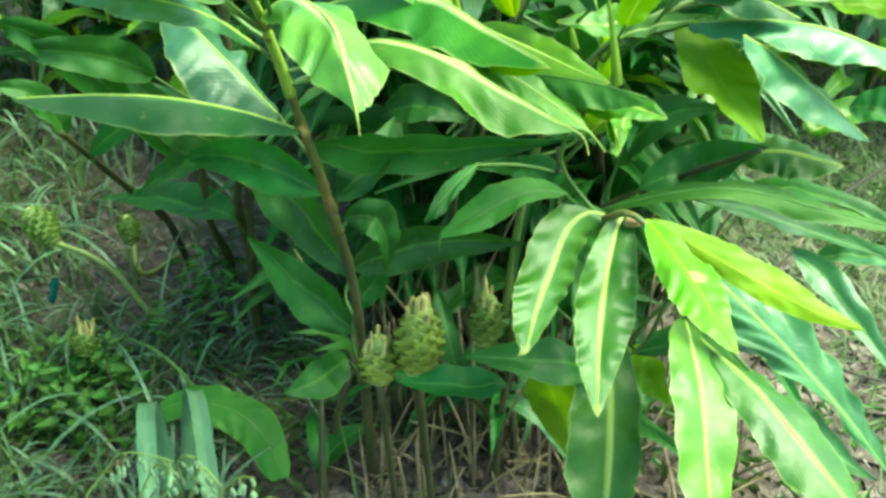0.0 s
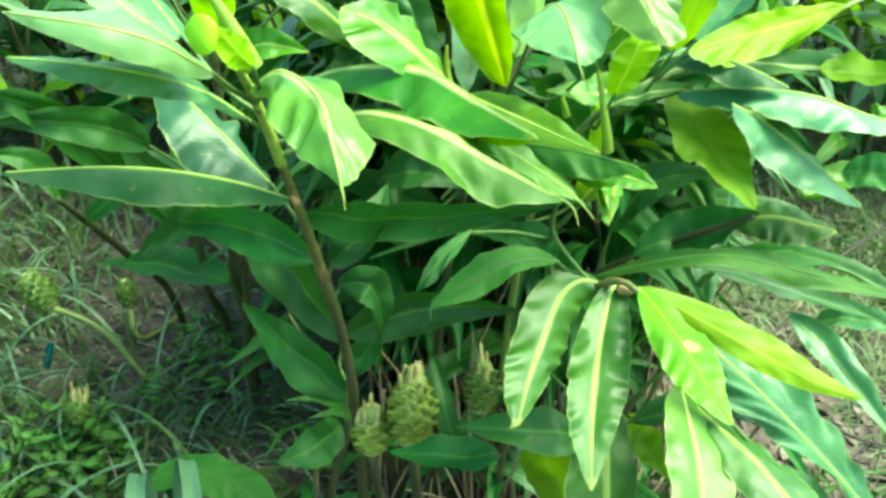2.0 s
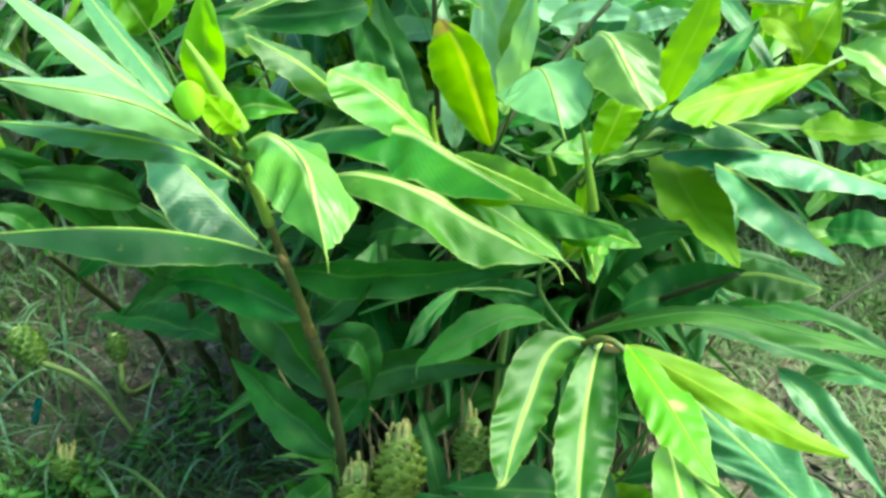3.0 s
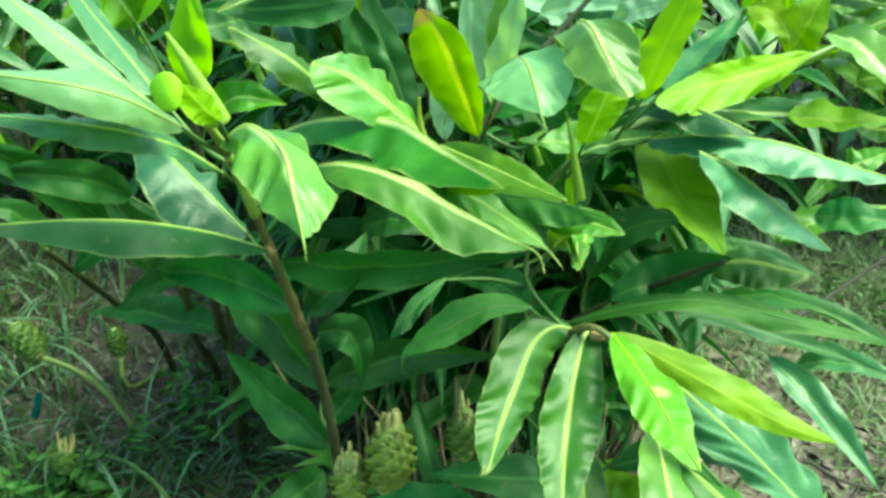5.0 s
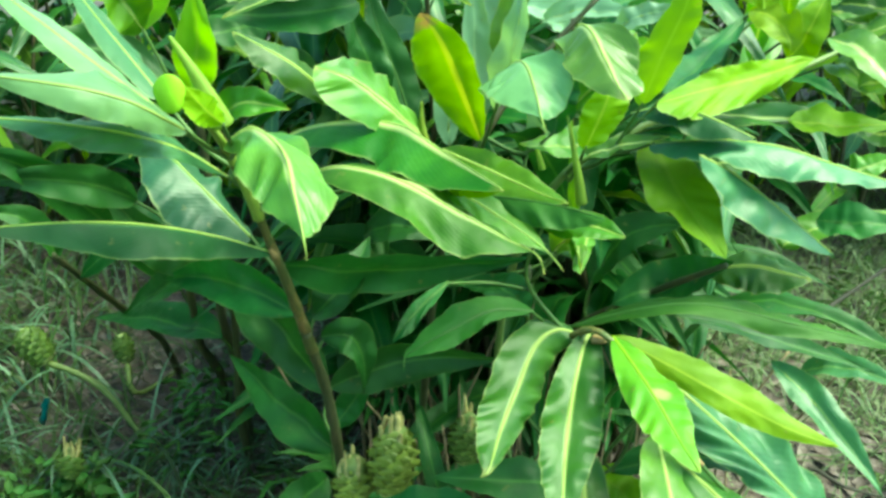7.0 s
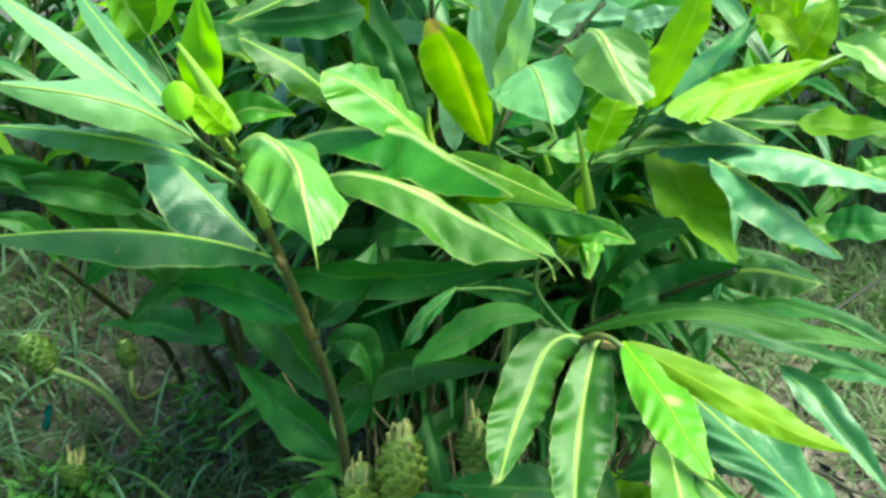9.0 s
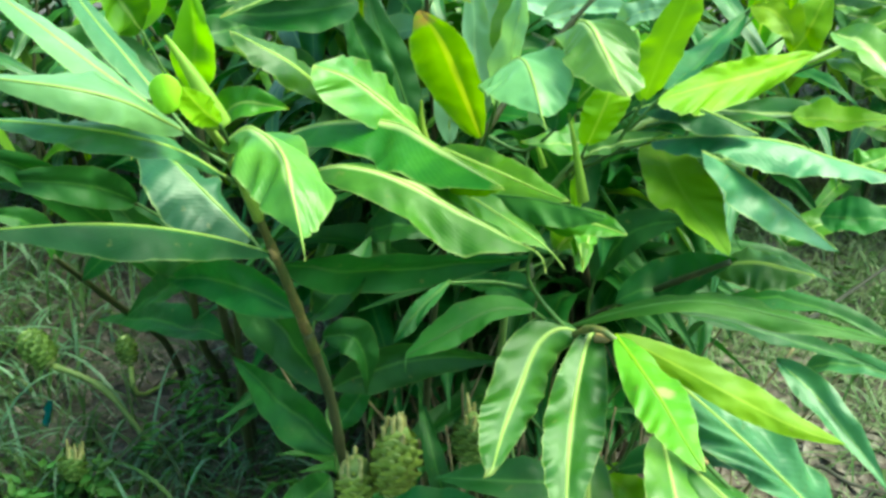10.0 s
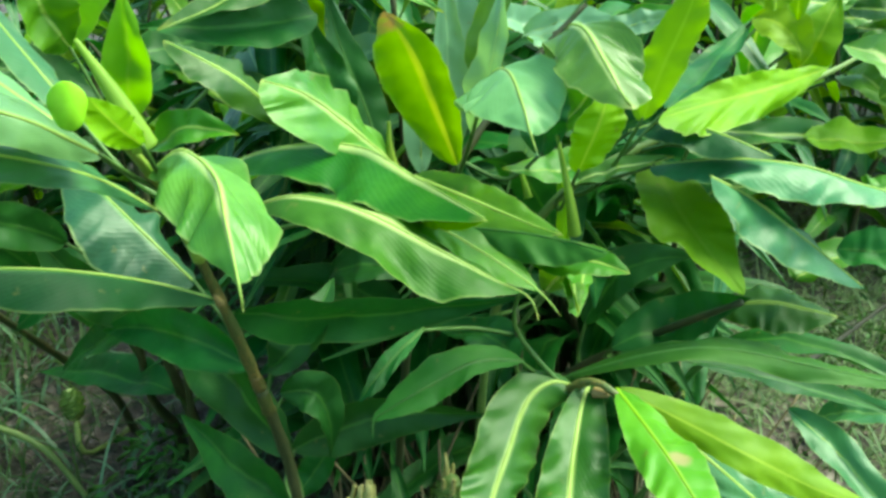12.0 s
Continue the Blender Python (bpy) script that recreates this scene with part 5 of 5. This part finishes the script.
def weed_patch(spots, label, material, tall=0.12, broad=1.0):
    """Low herbs: small rounded leaves on short stalks, joined into one carpet."""
    vs, fs = [], []
    for x, y, r, n in spots:
        for i in range(n):
            a, q = rng.uniform(0, 6.28), r * rng.random() ** 0.5
            p = Vector((x + q * math.cos(a), y + q * math.sin(a), 0))
            p.z = ground_height(p.x, p.y) + rng.uniform(0.01, tall) * (1 - 0.5 * q / r)
            d = Vector((math.cos(a), math.sin(a), rng.uniform(-0.3, 0.6))).normalized()
            side = d.cross(Vector((rng.uniform(-0.4, 0.4), rng.uniform(-0.4, 0.4), 1))).normalized()
            ln, w = rng.uniform(0.015, 0.05), rng.uniform(0.003, 0.008) * broad
            n0 = len(vs)
            up = side.cross(d)
            for s, k in ((0, 0.08), (0.22, 0.75), (0.5, 0.8), (1, 0.02)):
                vs.extend((p + d * ln * s + side * w * k + up * 0.002, p + d * ln * s - up * (0.002 + 0.006 * s * s), p + d * ln * s - side * w * k + up * 0.002))
            for j in range(3):
                b = n0 + 3 * j
                fs += [(b, b + 1, b + 4, b + 3), (b + 1, b + 2, b + 5, b + 4)]
    me = bpy.data.meshes.new("weeds")
    me.from_pydata([tuple(v) for v in vs], [], fs)
    for f in me.polygons:
        f.use_smooth = True
    me.materials.append(material)
    tagged(new("weeds", me), label, "weeds", kind="stuff")


weed_patch([(rng.uniform(-1.5, -0.35), rng.uniform(0.95, 2.0), rng.uniform(0.05, 0.12), 36) for i in range(6)]
           + [(rng.uniform(0.2, 2.0), rng.uniform(0.8, 3.0), rng.uniform(0.06, 0.16), 40) for i in range(22)]
           + [(rng.uniform(-0.4, 0.45), rng.uniform(0.75, 1.5), rng.uniform(0.05, 0.12), 45) for i in range(9)], "low green herbs with small leaves between the grass", WEED)
weed_patch([(rng.uniform(-0.50, -0.38), rng.uniform(1.25, 1.45), rng.uniform(0.04, 0.08), 16) for i in range(6)], "upright light green weeds beside the dark stems", HERB, 0.2)
HERB_AT = (-0.64, 1.11)
weed_patch([(HERB_AT[0] + rng.uniform(-0.06, 0.06), HERB_AT[1] + rng.uniform(-0.06, 0.06), rng.uniform(0.03, 0.08), 34) for i in range(10)], "leafy mid-green herbs round the low cone", HERB, 0.13, 1.7)

# ---- small things ----
def strap_plant(blades, foot):
    root = new("strap_leaf_plant", None)
    tagged(root, "strap-leaved plant with two grey-green blades bent over", "plant")
    for i, (b, m, t) in enumerate(blades):
        bm, rib = blade(b, m, t, 0.023, (0, 0, 1), 0.25, 0.001, 0, 0, 900 + i, 26, True, 0.0, True)
        part("blade", bm, STRAP, root)
        part("stalk", tube([foot, (Vector(foot) + Vector(b)) / 2 + Vector((0, 0.02, 0.02)), b], 0.006, 0.005, 7), STRAP, root)


def seed_mesh():
    bm = bmesh.new()
    bmesh.ops.create_icosphere(bm, subdivisions=1, radius=1.0)
    for v in bm.verts:
        v.co = Vector((v.co.x * 0.0030 * (1.15 - 0.4 * v.co.z), v.co.y * 0.0020, v.co.z * 0.0095))
    me = bpy.data.meshes.new("spikelet")
    bm.to_mesh(me)
    bm.free()
    for f in me.polygons:
        f.use_smooth = True
    me.materials.append(SPIKELET)
    return me


SPIKELET = plain_material("spikelet_pale_green", [(0.3, (0.14, 0.24, 0.11)), (0.7, (0.30, 0.40, 0.24))], 40, 0.5, glow_through=0.3)
SEED_MESH = seed_mesh()


def seed_grass(line, seed):
    """An arching stem with pale hanging spikelets."""
    r = random.Random(seed)
    root = new("seed_head", None)
    tagged(root, "arching grass seed head with pale green spikelets", "grass", "seed heads in the grass")
    low, a, b, c = (Vector(p) for p in line)
    foot = Vector((low.x, low.y + 0.04, -0.01))
    part("stem", tube([foot, low, a, b, c], 0.0018, 0.0008, 5), STALK, root)
    count = 13
    for i in range(count):
        s = (i + r.uniform(-0.2, 0.2)) / (count - 1)
        p = a.lerp(b, s * 2) if s < 0.5 else b.lerp(c, s * 2 - 1)
        side = Vector((r.uniform(-0.006, 0.006), (1 if i % 2 else -1) * r.uniform(0.002, 0.009), -r.uniform(0.006, 0.014)))
        part("seed_stalk", tube([p, p + side * 0.6 + Vector((0, 0, 0.003)), p + side], 0.0006, 0.0005, 4), STALK, root)
        ob = new("spikelet", SEED_MESH)
        ob.parent = root
        k = r.uniform(0.75, 1.1)
        ob.matrix_basis = Matrix.Translation(p + side - Vector((0, 0, 0.009 * k))) @ Euler((r.uniform(-0.35, 0.35), r.uniform(-0.35, 0.35), r.uniform(0, 6))).to_matrix().to_4x4() @ Matrix.Scale(k, 4)


def twig(line, r0, r1):
    ob = part("twig", tube(line, r0, r1, 7, 0.15, 0.06), TWIG, None)
    tagged(ob, "bare brown twig over the grass", "twig", "fallen twigs")


def scrap(p):
    """A crumpled bit of teal plastic in the grass."""
    bm = bmesh.new()
    r = random.Random(3)
    rows = [[bm.verts.new((p[0] + 0.006 * i + 0.004 * j + r.uniform(-0.003, 0.003), p[1] + r.uniform(-0.006, 0.006), p[2] + 0.012 * j)) for i in range(3)] for j in range(6)]
    for a, c in zip(rows, rows[1:]):
        for i in range(2):
            bm.faces.new((a[i], a[i + 1], c[i + 1], c[i]))
    bmesh.ops.solidify(bm, geom=bm.faces[:], thickness=0.0008)
    ob = part("plastic_scrap", bm, TEAL, None)
    tagged(ob, "crumpled teal plastic scrap caught in the grass", "litter")


TEAL = plain_material("teal_plastic", [(0.3, (0.03, 0.26, 0.26)), (0.7, (0.07, 0.42, 0.40))], 40, 0.4)
strap_plant([((-0.391, 0.825, 0.090), (-0.383, 0.783, 0.309), (-0.316, 0.541, 0.279)), ((-0.377, 0.857, 0.066), (-0.339, 0.844, 0.276), (-0.254, 0.560, 0.254))], (-0.348, 0.97, -0.02))
seed_grass([(-0.418, 0.601, 0.281), (-0.38, 0.62, 0.363), (-0.347, 0.609, 0.402), (-0.295, 0.596, 0.403)], 40)
seed_grass([(-0.337, 0.597, 0.279), (-0.31, 0.606, 0.346), (-0.288, 0.604, 0.398), (-0.27, 0.598, 0.407)], 41)
seed_grass([(-0.315, 0.594, 0.275), (-0.284, 0.6, 0.339), (-0.266, 0.598, 0.391), (-0.241, 0.58, 0.382)], 42)
seed_grass([(-0.284, 0.596, 0.28), (-0.249, 0.601, 0.342), (-0.225, 0.591, 0.382), (-0.204, 0.583, 0.389)], 43)
seed_grass([(-0.245, 0.592, 0.277), (-0.211, 0.592, 0.331), (-0.188, 0.578, 0.365), (-0.171, 0.565, 0.365)], 44)
seed_grass([(-0.356, 0.597, 0.278), (-0.338, 0.606, 0.345), (-0.313, 0.602, 0.393), (-0.297, 0.592, 0.397)], 45)
twig([(0.632, 1.261, 0.304), (0.715, 1.309, 0.310), (0.790, 1.360, 0.325), (0.922, 1.435, 0.365)], 0.006, 0.003)
twig([(0.627, 1.030, 0.109), (0.649, 1.075, 0.154), (0.697, 1.046, 0.142), (0.771, 1.037, 0.124)], 0.005, 0.002)
scrap((-0.768, 1.358, 0.043))

# dry stems of old shoots under the clump
OLD = plain_material("old_shoot_skin", [(0.3, (0.06, 0.05, 0.025)), (0.7, (0.24, 0.18, 0.10))], 30, 0.8)
vs_rng = random.Random(8)
for i in range(296):
    front = i >= 170
    x, y = vs_rng.uniform(-0.12, 0.5), vs_rng.uniform(0.78, 1.0) if front else vs_rng.uniform(0.9, 1.6)
    h, a = vs_rng.uniform(0.03, 0.16) if front else vs_rng.uniform(0.12, 0.42), vs_rng.uniform(0, 6.28)
    k = vs_rng.uniform(0, 1.6 if front else 0.5) * h
    stick = part("dry_stem", tube([(x, y, -0.02), (x + 0.4 * k * math.cos(a), y + 0.4 * k * math.sin(a), h * 0.5), (x + k * math.cos(a), y + k * math.sin(a), h)], vs_rng.uniform(0.002, 0.0045), 0.0016, 5), OLD, None)
    tagged(stick, "thin brown dry stem of an old ginger shoot", "dry stem", "dry stems under the clump")
